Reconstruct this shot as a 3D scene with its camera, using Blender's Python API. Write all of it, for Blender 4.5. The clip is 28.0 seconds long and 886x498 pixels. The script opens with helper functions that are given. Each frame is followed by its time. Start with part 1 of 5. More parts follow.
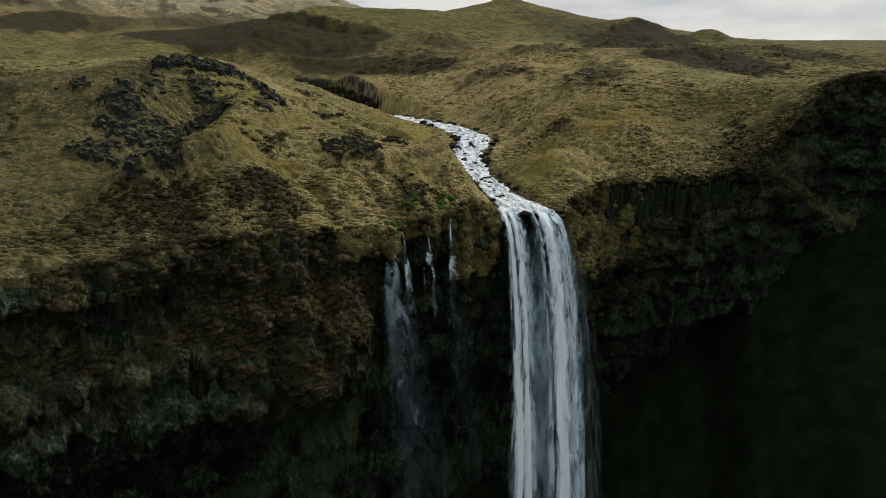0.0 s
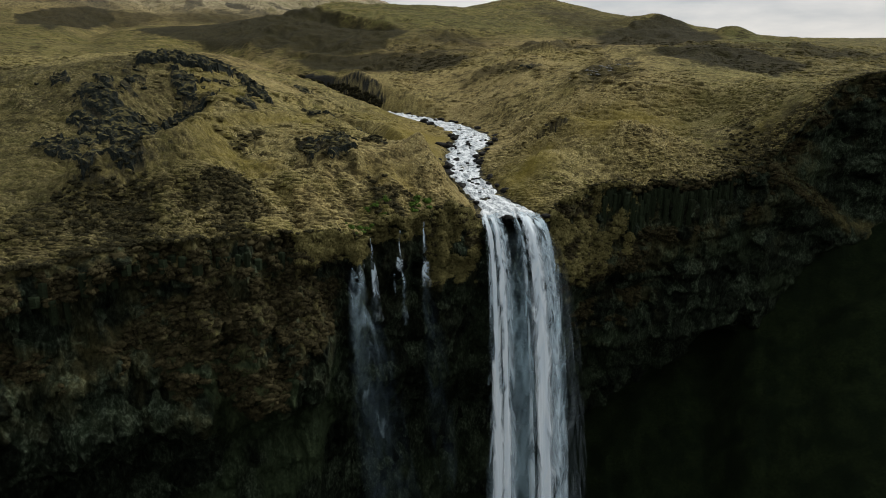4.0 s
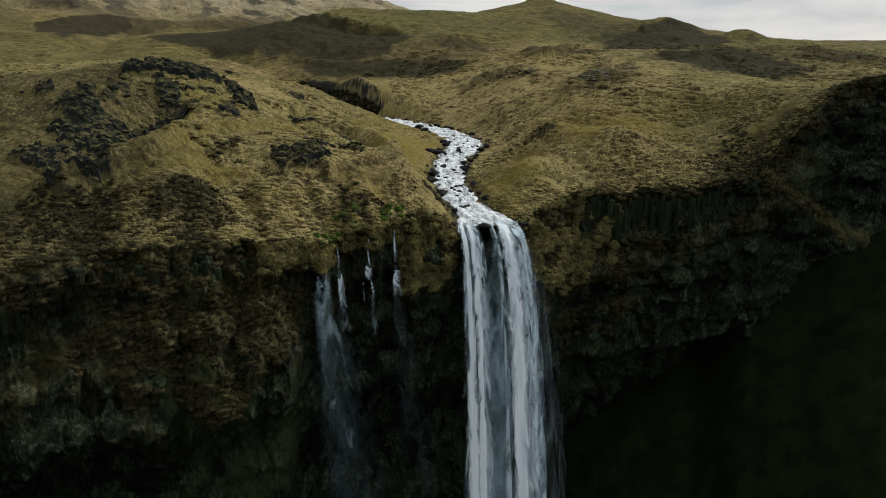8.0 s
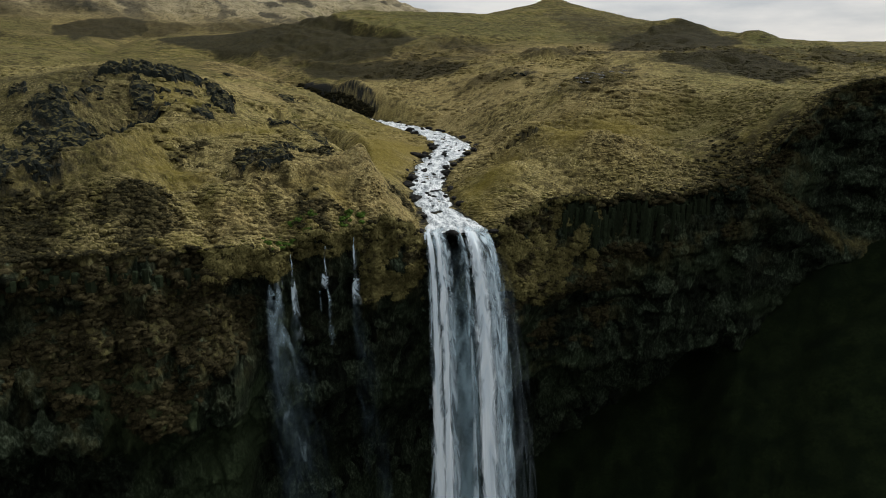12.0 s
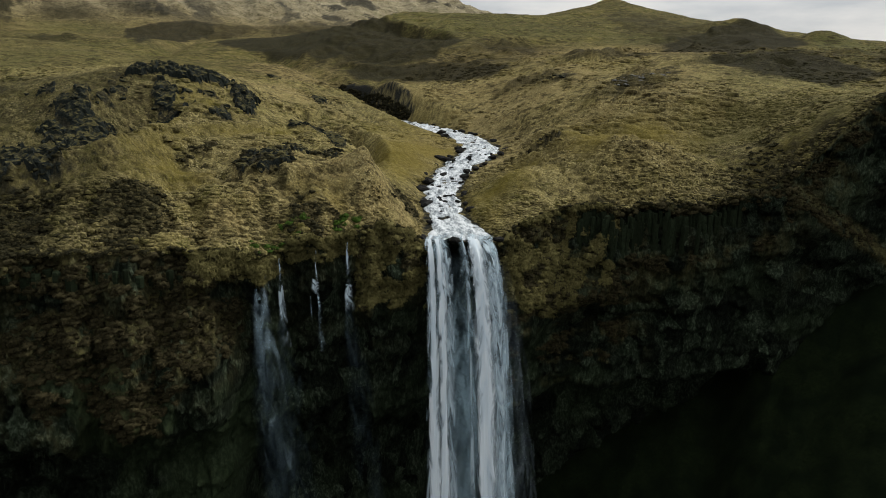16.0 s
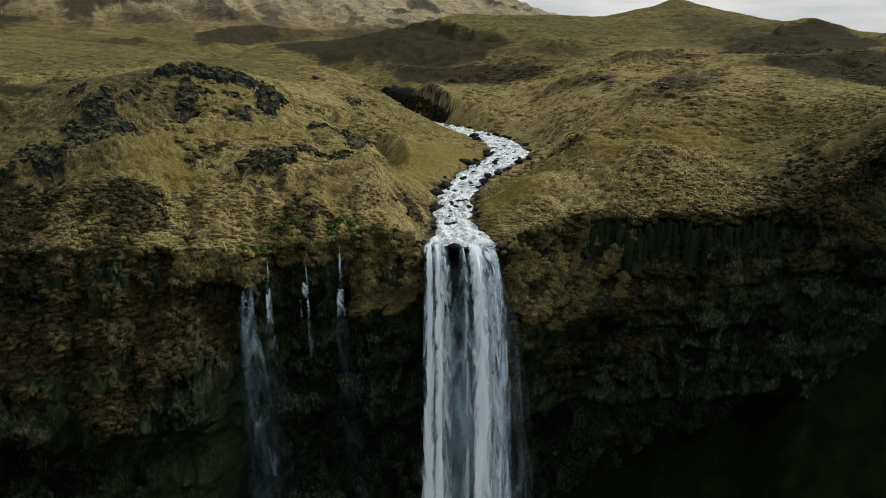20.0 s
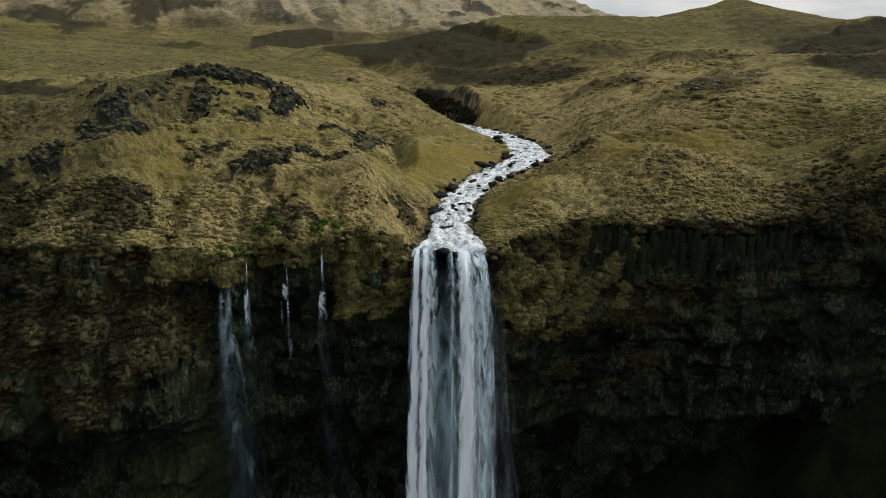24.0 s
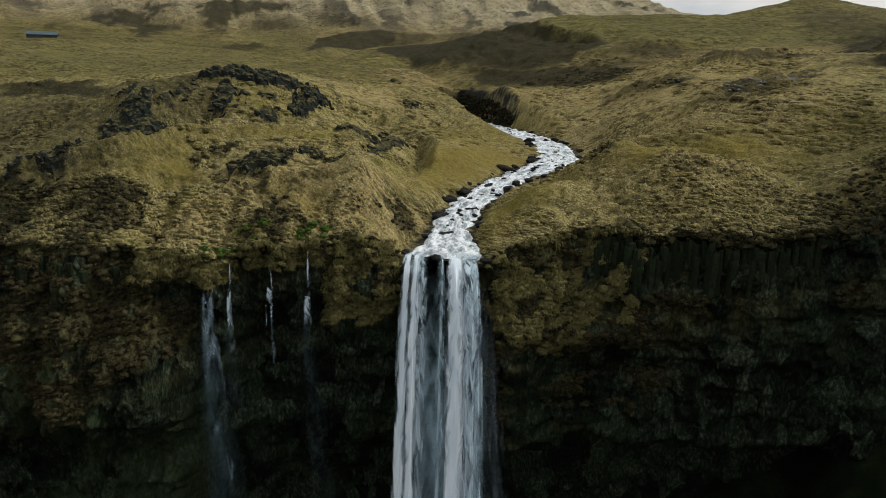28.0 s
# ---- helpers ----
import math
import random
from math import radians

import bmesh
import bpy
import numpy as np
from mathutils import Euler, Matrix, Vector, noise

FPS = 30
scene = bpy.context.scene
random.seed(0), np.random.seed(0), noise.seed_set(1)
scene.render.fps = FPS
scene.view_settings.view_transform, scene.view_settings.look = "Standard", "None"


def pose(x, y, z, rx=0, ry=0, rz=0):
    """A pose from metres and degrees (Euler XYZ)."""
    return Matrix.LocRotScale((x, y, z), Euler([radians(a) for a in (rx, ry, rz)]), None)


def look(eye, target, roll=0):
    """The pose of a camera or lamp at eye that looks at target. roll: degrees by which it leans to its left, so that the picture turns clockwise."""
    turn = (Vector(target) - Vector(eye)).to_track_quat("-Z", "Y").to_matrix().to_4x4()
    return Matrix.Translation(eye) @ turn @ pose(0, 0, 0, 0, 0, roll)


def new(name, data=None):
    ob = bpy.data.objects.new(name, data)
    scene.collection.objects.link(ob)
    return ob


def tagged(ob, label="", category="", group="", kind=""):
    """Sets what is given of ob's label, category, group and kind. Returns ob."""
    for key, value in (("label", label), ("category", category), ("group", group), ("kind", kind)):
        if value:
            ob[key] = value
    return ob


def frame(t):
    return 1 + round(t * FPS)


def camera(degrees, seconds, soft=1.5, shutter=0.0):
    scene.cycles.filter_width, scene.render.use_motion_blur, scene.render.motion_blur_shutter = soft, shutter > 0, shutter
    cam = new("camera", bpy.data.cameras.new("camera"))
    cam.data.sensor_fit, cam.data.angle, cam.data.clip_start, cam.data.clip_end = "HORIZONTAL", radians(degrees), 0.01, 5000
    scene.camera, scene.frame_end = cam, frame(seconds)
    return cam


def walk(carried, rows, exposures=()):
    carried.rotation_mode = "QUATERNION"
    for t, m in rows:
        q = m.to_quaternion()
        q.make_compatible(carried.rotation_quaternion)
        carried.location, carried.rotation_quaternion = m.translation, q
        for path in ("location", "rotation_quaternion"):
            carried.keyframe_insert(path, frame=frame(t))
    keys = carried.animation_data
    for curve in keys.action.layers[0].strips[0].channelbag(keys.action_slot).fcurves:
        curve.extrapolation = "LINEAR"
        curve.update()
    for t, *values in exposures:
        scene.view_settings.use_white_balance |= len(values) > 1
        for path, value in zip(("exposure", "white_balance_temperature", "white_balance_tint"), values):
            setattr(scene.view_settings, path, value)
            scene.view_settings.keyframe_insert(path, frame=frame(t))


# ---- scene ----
cam = camera(67.3, 28.0, soft=1.0)
METRES, EYE, TILT, LEAN, TURN = 65.0, 82.0, -15.0, -1.2, 0.0
ROWS = [
    (0.0, 0.0, 0.0, 0.0, 0.0, 0.0, -0.0),
    (0.5, 0.0183, 0.0064, 0.0016, 0.1, -0.09, -0.04),
    (1.0, 0.0364, 0.0145, 0.0034, 0.26, -0.16, -0.11),
    (1.5, 0.0537, 0.024, 0.0055, 0.5, -0.22, -0.21),
    (2.0, 0.0697, 0.0341, 0.0079, 0.85, -0.27, -0.36),
    (2.5, 0.0841, 0.0448, 0.0106, 1.28, -0.29, -0.53),
    (3.0, 0.0969, 0.0546, 0.0137, 1.71, -0.31, -0.7),
    (3.5, 0.1086, 0.0634, 0.0162, 2.1, -0.29, -0.82),
    (5.5, 0.1573, 0.0784, 0.0231, 3.28, -0.13, -1.09),
    (6.0, 0.1702, 0.0809, 0.0241, 3.48, -0.08, -1.1),
    (6.5, 0.1837, 0.0832, 0.0252, 3.65, -0.03, -1.1),
    (7.0, 0.1978, 0.0859, 0.0266, 3.83, 0.01, -1.09),
    (7.5, 0.2118, 0.0897, 0.028, 4.01, 0.05, -1.1),
    (8.0, 0.2263, 0.0938, 0.0296, 4.25, 0.08, -1.12),
    (8.5, 0.2404, 0.0992, 0.0312, 4.52, 0.11, -1.18),
    (9.0, 0.2555, 0.1048, 0.033, 4.84, 0.13, -1.25),
    (9.5, 0.2703, 0.1113, 0.035, 5.1, 0.14, -1.32),
    (10.0, 0.286, 0.118, 0.0368, 5.32, 0.15, -1.36),
    (10.5, 0.302, 0.1253, 0.039, 5.46, 0.16, -1.39),
    (11.0, 0.3182, 0.133, 0.0409, 5.6, 0.19, -1.42),
    (11.5, 0.334, 0.1418, 0.0432, 5.8, 0.2, -1.48),
    (13.5, 0.3949, 0.1792, 0.0522, 7.9, 0.22, -2.14),
    (14.0, 0.4109, 0.1884, 0.0543, 8.67, 0.22, -2.36),
    (14.5, 0.427, 0.1971, 0.0564, 9.44, 0.21, -2.6),
    (15.0, 0.4436, 0.2056, 0.0585, 10.19, 0.2, -2.81),
    (15.5, 0.4602, 0.2144, 0.0607, 10.9, 0.18, -3.01),
    (16.0, 0.4775, 0.2229, 0.063, 11.57, 0.16, -3.2),
    (16.5, 0.4948, 0.2323, 0.0648, 12.18, 0.16, -3.37),
    (17.0, 0.5119, 0.2415, 0.0671, 12.81, 0.14, -3.54),
    (17.5, 0.5283, 0.2517, 0.0688, 13.46, 0.14, -3.71),
    (18.0, 0.5444, 0.2619, 0.0713, 14.13, 0.11, -3.9),
    (18.5, 0.5598, 0.272, 0.0732, 14.87, 0.11, -4.09),
    (19.0, 0.5746, 0.2824, 0.0757, 15.65, 0.08, -4.32),
    (19.5, 0.5889, 0.2929, 0.0781, 16.46, 0.05, -4.55),
    (20.0, 0.6033, 0.3036, 0.0804, 17.26, 0.02, -4.77),
    (20.5, 0.6178, 0.3142, 0.0828, 18.03, -0.01, -4.98),
    (21.0, 0.6322, 0.3245, 0.0849, 18.74, -0.05, -5.17),
    (21.5, 0.6474, 0.3348, 0.087, 19.39, -0.09, -5.34),
    (23.5, 0.7121, 0.3774, 0.0947, 21.7, -0.18, -5.86),
    (24.0, 0.727, 0.3892, 0.0973, 22.3, -0.21, -6.01),
    (24.5, 0.7417, 0.4017, 0.1003, 22.97, -0.26, -6.18),
    (25.0, 0.7565, 0.4141, 0.1034, 23.67, -0.32, -6.35),
    (25.5, 0.7713, 0.4268, 0.1064, 24.37, -0.38, -6.53),
    (26.0, 0.7865, 0.4397, 0.1095, 25.08, -0.45, -6.7),
    (26.5, 0.8012, 0.4529, 0.1131, 25.8, -0.52, -6.88),
    (27.0, 0.816, 0.467, 0.1171, 26.56, -0.6, -7.06),
    (27.5, 0.83, 0.4821, 0.1218, 27.37, -0.7, -7.26),
    (28.0, 0.8436, 0.4982, 0.1268, 28.21, -0.82, -7.46),
]
walk(cam, [(t, pose(0, 0, EYE, TILT, LEAN, TURN) @ pose(METRES * x, METRES * y, METRES * z, 90 + pitch, roll, yaw)) for t, x, y, z, yaw, pitch, roll in ROWS])

# ---- world and sun: a bright overcast sky, the light coming from behind the hills ----
world = bpy.data.worlds.new("overcast_sky")
scene.world = world
world.use_nodes = True
wt = world.node_tree
wt.nodes.clear()


def wnode(kind, **values):
    n = wt.nodes.new(kind)
    for k, v in values.items():
        n.inputs[k].default_value = v
    return n


SUN_ELEVATION, SUN_TURN = 38.0, 50.0      # degrees; the turn is from straight ahead (+y) to the right
sky = wt.nodes.new("ShaderNodeTexSky")
sky.sky_type, sky.sun_disc = "NISHITA", False
sky.sun_elevation, sky.sun_rotation = radians(SUN_ELEVATION), radians(SUN_TURN)
sky.dust_density = 4.0
tc = wnode("ShaderNodeTexCoord")
stretch = wt.nodes.new("ShaderNodeMapping")
stretch.inputs["Scale"].default_value = (2.2, 2.2, 9.0)
clouds = wnode("ShaderNodeTexNoise", Scale=1.6, Detail=7.0, Roughness=0.55)
ramp = wt.nodes.new("ShaderNodeValToRGB")
ramp.color_ramp.elements[0].position, ramp.color_ramp.elements[0].color = 0.38, (4.5, 4.9, 5.3, 1)
ramp.color_ramp.elements[1].position, ramp.color_ramp.elements[1].color = 0.62, (7.7, 7.65, 7.5, 1)
overcast = wt.nodes.new("ShaderNodeMix")
overcast.data_type, overcast.inputs["Factor"].default_value = "RGBA", 0.9
back = wnode("ShaderNodeBackground", Strength=0.1)
wout = wt.nodes.new("ShaderNodeOutputWorld")
wt.links.new(tc.outputs["Generated"], stretch.inputs["Vector"])
wt.links.new(stretch.outputs["Vector"], clouds.inputs["Vector"])
wt.links.new(clouds.outputs["Fac"], ramp.inputs["Fac"])
wt.links.new(sky.outputs["Color"], overcast.inputs["A"])
wt.links.new(ramp.outputs["Color"], overcast.inputs["B"])
# the cloud is bright towards the sun and heavy on the far side
aim = wt.nodes.new("ShaderNodeVectorMath")
aim.operation = "DOT_PRODUCT"
aim.inputs[1].default_value = (math.sin(radians(SUN_TURN)), math.cos(radians(SUN_TURN)), 0.35)
glow = wt.nodes.new("ShaderNodeMapRange")
for key, value in (("From Min", -0.6), ("From Max", 0.75), ("To Min", 0.9), ("To Max", 1.0)):
    glow.inputs[key].default_value = value
shade = wt.nodes.new("ShaderNodeMix")
shade.data_type, shade.blend_type, shade.inputs["Factor"].default_value = "RGBA", "MULTIPLY", 1.0
wt.links.new(tc.outputs["Generated"], aim.inputs[0])
wt.links.new(aim.outputs["Value"], glow.inputs["Value"])
wt.links.new(overcast.outputs["Result"], shade.inputs["A"])
wt.links.new(glow.outputs["Result"], shade.inputs["B"])
# an overcast sky is brighter overhead than at the horizon
part_z = wt.nodes.new("ShaderNodeSeparateXYZ")
high = wt.nodes.new("ShaderNodeMapRange")
for key, value in (("From Min", 0.05), ("From Max", 1.0), ("To Min", 1.0), ("To Max", 1.45)):
    high.inputs[key].default_value = value
zenith = wt.nodes.new("ShaderNodeMix")
zenith.data_type, zenith.blend_type, zenith.inputs["Factor"].default_value = "RGBA", "MULTIPLY", 1.0
wt.links.new(tc.outputs["Generated"], part_z.inputs[0])
wt.links.new(part_z.outputs["Z"], high.inputs["Value"])
wt.links.new(shade.outputs["Result"], zenith.inputs["A"])
wt.links.new(high.outputs["Result"], zenith.inputs["B"])
wt.links.new(zenith.outputs["Result"], back.inputs["Color"])
wt.links.new(back.outputs["Background"], wout.inputs["Surface"])

sun = new("sun", bpy.data.lights.new("sun", "SUN"))
sun.data.energy, sun.data.angle, sun.data.color = 2.1, radians(4), (1.0, 0.985, 0.94)
sun_way = Vector((math.sin(radians(SUN_TURN)) * math.cos(radians(SUN_ELEVATION)), math.cos(radians(SUN_TURN)) * math.cos(radians(SUN_ELEVATION)), math.sin(radians(SUN_ELEVATION))))
sun.matrix_world = look(sun_way * 400, (0, 0, 0))
scene.view_settings.exposure = 0.0

# ---- materials ----
class Mat:
    """A node material with a Principled surface and short ways to add nodes."""

    def __init__(self, name, roughness=0.9, gloss=0.25, **values):
        self.mat = bpy.data.materials.new(name)
        self.mat.use_nodes = True
        self.tree = self.mat.node_tree
        self.bsdf = self.tree.nodes["Principled BSDF"]
        self.out = self.tree.nodes["Material Output"]
        self.bsdf.inputs["Roughness"].default_value = roughness
        self.bsdf.inputs["Specular IOR Level"].default_value = gloss
        for k, v in values.items():
            self.bsdf.inputs[k.replace("_", " ")].default_value = v

    def node(self, kind, **values):
        n = self.tree.nodes.new(kind)
        for k, v in values.items():
            n.inputs[k].default_value = v
        return n

    def link(self, a, b):
        self.tree.links.new(a, b)

    def place(self, scale=(1, 1, 1)):
        c = self.node("ShaderNodeTexCoord")
        m = self.node("ShaderNodeMapping", Scale=scale)
        self.link(c.outputs["Object"], m.inputs["Vector"])
        return m.outputs["Vector"]

    def noise(self, scale, detail=4.0, rough=0.55, vec=None, out="Fac"):
        n = self.node("ShaderNodeTexNoise", Scale=scale, Detail=detail, Roughness=rough)
        self.link(vec or self.place(), n.inputs["Vector"])
        return n.outputs[out]

    def voronoi(self, scale, vec=None, feature="F1", out="Distance"):
        n = self.node("ShaderNodeTexVoronoi", Scale=scale)
        n.feature = feature
        self.link(vec or self.place(), n.inputs["Vector"])
        return n.outputs[out]

    def ramp(self, fac, *stops):
        r = self.tree.nodes.new("ShaderNodeValToRGB")
        e = r.color_ramp.elements
        while len(e) < len(stops):
            e.new(0.5)
        for el, (p, c) in zip(e, stops):
            el.position = p
            el.color = (*c, 1) if isinstance(c, tuple) else (c, c, c, 1)
        self.link(fac, r.inputs["Fac"])
        return r.outputs["Color"]

    def mix(self, fac, a, b, blend="MIX"):
        m = self.tree.nodes.new("ShaderNodeMix")
        m.data_type, m.blend_type = "RGBA", blend
        for name, v in (("Factor", fac), ("A", a), ("B", b)):
            if isinstance(v, bpy.types.NodeSocket):
                self.link(v, m.inputs[name])
            elif isinstance(v, tuple):
                m.inputs[name].default_value = (*v, 1)
            else:
                m.inputs[name].default_value = v
        return m.outputs["Result"]

    def math(self, op, a, b=0.0):
        m = self.tree.nodes.new("ShaderNodeMath")
        m.operation = op
        for i, v in enumerate((a, b)):
            if isinstance(v, bpy.types.NodeSocket):
                self.link(v, m.inputs[i])
            else:
                m.inputs[i].default_value = v
        return m.outputs[0]

    def attr(self, name):
        n = self.tree.nodes.new("ShaderNodeAttribute")
        n.attribute_name = name
        return n.outputs["Fac"]

    def random(self):
        return self.tree.nodes.new("ShaderNodeObjectInfo").outputs["Random"]

    def island(self):
        return self.tree.nodes.new("ShaderNodeNewGeometry").outputs["Random Per Island"]

    def base(self, c):
        self.link(c, self.bsdf.inputs["Base Color"])

    def bump(self, height, strength=0.5, distance=0.1):
        b = self.node("ShaderNodeBump", Strength=strength, Distance=distance)
        self.link(height, b.inputs["Height"])
        self.link(b.outputs["Normal"], self.bsdf.inputs["Normal"])


# dry and green moorland grass, with heather, moss, soil and stone where the ground carries them
g = Mat("moorland_grass", 0.95, 0.04)
big, mid, fine, grain = g.noise(0.03, 4, 0.6), g.noise(0.28, 5, 0.62), g.noise(2.2, 5, 0.7), g.noise(8.0, 3, 0.7)
warped = g.node("ShaderNodeVectorMath")
warped.operation = "MULTIPLY_ADD"
g.link(g.noise(0.9, 3, 0.6, out="Color"), warped.inputs[0])
warped.inputs[1].default_value = (0.9, 0.9, 0.9)
g.link(g.place((1.0, 1.5, 1.0)), warped.inputs[2])
# tussock net of short steps, with bleached grass and painted backlight along the edges
cushion = g.ramp(g.voronoi(1.5, warped.outputs["Vector"], "SMOOTH_F1"), (0.05, 1.0), (0.6, 0.0))
seam = g.voronoi(1.5, warped.outputs["Vector"], "DISTANCE_TO_EDGE")
crest = g.math("MULTIPLY", g.ramp(seam, (0.03, 1.0), (0.12, 0.0)), g.ramp(grain, (0.40, 0.0), (0.6, 1.0)))
straw = g.ramp(fine, (0.28, (0.084, 0.066, 0.022)), (0.52, (0.212, 0.168, 0.060)), (0.75, (0.355, 0.285, 0.098)))
olive = g.ramp(fine, (0.28, (0.054, 0.050, 0.013)), (0.72, (0.160, 0.144, 0.040)))
c = g.mix(g.ramp(mid, (0.40, 0.0), (0.58, 1.0)), straw, olive)
c = g.mix(g.ramp(big, (0.42, 0.0), (0.62, 0.55)), c, g.ramp(fine, (0.3, (0.044, 0.036, 0.016)), (0.7, (0.125, 0.104, 0.046))))
c = g.mix(g.math("MULTIPLY", g.attr("tan"), 0.8), c, g.ramp(fine, (0.28, (0.162, 0.118, 0.050)), (0.52, (0.305, 0.226, 0.098)), (0.75, (0.440, 0.346, 0.160))))
# far range painted paler for sun on its slopes and distance haze
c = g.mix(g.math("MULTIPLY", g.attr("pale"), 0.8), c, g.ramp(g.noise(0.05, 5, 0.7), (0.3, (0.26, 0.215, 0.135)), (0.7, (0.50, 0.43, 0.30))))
c = g.mix(g.math("MULTIPLY", g.attr("moss"), 0.8), c, g.ramp(fine, (0.3, (0.128, 0.098, 0.016)), (0.7, (0.220, 0.170, 0.032))))
c = g.mix(g.math("MULTIPLY", g.attr("field"), 0.85), c, g.ramp(fine, (0.3, (0.072, 0.070, 0.022)), (0.7, (0.160, 0.150, 0.052))))
c = g.mix(g.math("MULTIPLY", crest, g.math("MULTIPLY", g.ramp(mid, (0.40, 0.45), (0.58, 0.1)), g.ramp(g.noise(0.12, 3, 0.6), (0.42, 0.15), (0.58, 1.0)))), c, (0.47, 0.385, 0.17))
# tufts in short dashes across the slope: dark heath, painted tussock shade, bleached grass
for stretch_, tint, most, where_ in (((1.3, 2.8, 1.6), (0.026, 0.022, 0.009), 0.9, 0.30), ((2.1, 4.4, 2.4), (0.42, 0.345, 0.17), 0.8, 0.19), ((0.27, 0.55, 0.4), (0.040, 0.033, 0.015), 0.7, 0.11), ((0.45, 1.15, 0.8), (0.045, 0.036, 0.016), 0.85, 0.07)):
    jitter = g.node("ShaderNodeVectorMath")
    jitter.operation = "MULTIPLY_ADD"
    g.link(g.noise(2.5, 2, 0.6, out="Color"), jitter.inputs[0])
    jitter.inputs[1].default_value = (0.35, 0.35, 0.35)
    g.link(g.place(stretch_), jitter.inputs[2])
    dash = g.ramp(g.voronoi(1.0, jitter.outputs["Vector"]), (0.34, 1.0), (0.50, 0.0))
    c = g.mix(g.math("MULTIPLY", dash, g.math("MULTIPLY", g.ramp(g.noise(where_, 3, 0.6), (0.42, 0.0), (0.56, most)), g.math("MULTIPLY", g.attr("wild") if where_ > 0.15 else 1.0, g.math("SUBTRACT", 1.0, g.attr("moss"))))), c, tint)
c = g.mix(g.math("MULTIPLY", g.attr("heather"), 0.9), c, g.ramp(fine, (0.35, (0.014, 0.013, 0.007)), (0.55, (0.033, 0.029, 0.016)), (0.72, (0.074, 0.064, 0.034))))
c = g.mix(g.attr("rock"), c, g.ramp(fine, (0.35, (0.010, 0.012, 0.011)), (0.68, (0.042, 0.040, 0.034))))
# tussock tops painted lighter: bleached straw and the light their rims catch
lit_crown = g.attr("lit_crown")
c = g.mix(g.math("MULTIPLY", g.ramp(lit_crown, (0.45, 0.0), (0.8, 0.7)), g.math("MULTIPLY", g.ramp(grain, (0.35, 0.2), (0.6, 1.0)), g.math("SUBTRACT", 1.0, g.math("MAXIMUM", g.attr("moss"), g.attr("heather"))))), c, (0.43, 0.345, 0.145))
gaps = g.ramp(g.noise(4.2, 6, 0.8), (0.36, 0.38), (0.5, 0.95), (0.64, 1.7))
gaps = g.mix(g.math("MULTIPLY", g.attr("moss"), 0.7), gaps, (0.95, 0.95, 0.95))
c = g.mix(1.0, g.mix(1.0, c, gaps, "MULTIPLY"), (0.85, 0.87, 0.86), "MULTIPLY")
g.base(c)
c2 = g.math("ADD", g.math("MULTIPLY", cushion, 0.6), g.math("ADD", g.math("MULTIPLY", fine, 0.8), g.math("MULTIPLY", grain, 0.4)))
g.bump(c2, 0.8, 0.22)
GRASS = g.mat

# wet dark basalt with turf and moss clinging to it
k = Mat("wet_basalt", 0.8, 0.04)
kv = k.place((1.0, 1.0, 0.45))
cmid, cfine = k.noise(0.5, 6, 0.65, kv), k.noise(2.5, 5, 0.7, kv)
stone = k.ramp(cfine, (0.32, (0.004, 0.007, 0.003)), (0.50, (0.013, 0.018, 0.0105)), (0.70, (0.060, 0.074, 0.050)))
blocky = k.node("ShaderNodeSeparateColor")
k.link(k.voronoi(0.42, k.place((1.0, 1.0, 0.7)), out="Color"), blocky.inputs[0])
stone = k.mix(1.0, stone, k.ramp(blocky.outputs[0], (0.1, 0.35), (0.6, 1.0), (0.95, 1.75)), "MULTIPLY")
turf = k.ramp(cfine, (0.3, (0.026, 0.024, 0.009)), (0.7, (0.140, 0.122, 0.050)))
c = k.mix(k.math("MULTIPLY", k.attr("turf"), k.ramp(cmid, (0.36, 0.0), (0.56, 1.0))), stone, turf)
c = k.mix(k.attr("green"), c, k.ramp(cfine, (0.3, (0.015, 0.023, 0.012)), (0.7, (0.045, 0.064, 0.028))))
k.base(c)
k.bump(k.math("ADD", k.math("MULTIPLY", cmid, 0.8), cfine), 0.9, 0.4)
BASALT = k.mat

r = Mat("dark_stone", 0.85, 0.04)
rn, rf = r.noise(1.1, 5), r.noise(6.0, 4)
c = r.ramp(rf, (0.3, (0.005, 0.007, 0.006)), (0.7, (0.031, 0.036, 0.030)))
facing = r.node("ShaderNodeSeparateXYZ")
r.link(r.tree.nodes.new("ShaderNodeNewGeometry").outputs["Normal"], facing.inputs[0])
tops = r.math("MULTIPLY", r.ramp(facing.outputs["Z"], (0.60, 0.0), (0.85, 1.0)), r.ramp(rn, (0.36, 0.0), (0.52, 1.0)))
c = r.mix(tops, c, r.ramp(rf, (0.3, (0.050, 0.046, 0.016)), (0.7, (0.14, 0.12, 0.05))))
r.base(c)
r.bump(rf, 0.8, 0.15)
STONE = r.mat

ws = Mat("wet_stone", 0.8)
ws.bsdf.inputs["Specular IOR Level"].default_value = 0.1
wsf = ws.noise(5.0, 5)
ws.base(ws.ramp(wsf, (0.3, (0.005, 0.005, 0.005)), (0.7, (0.022, 0.021, 0.018))))
ws.bump(wsf, 0.6, 0.1)
WET_STONE = ws.mat

cm = Mat("column_basalt", 0.75, 0.04)
cmf = cm.noise(3.0, 5, 0.65, cm.place((1, 1, 3)))
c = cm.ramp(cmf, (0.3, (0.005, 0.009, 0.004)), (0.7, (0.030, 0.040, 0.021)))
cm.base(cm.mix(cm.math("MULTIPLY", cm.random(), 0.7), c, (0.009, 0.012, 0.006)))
cm.bump(cmf, 0.7, 0.08)
COLUMN = cm.mat

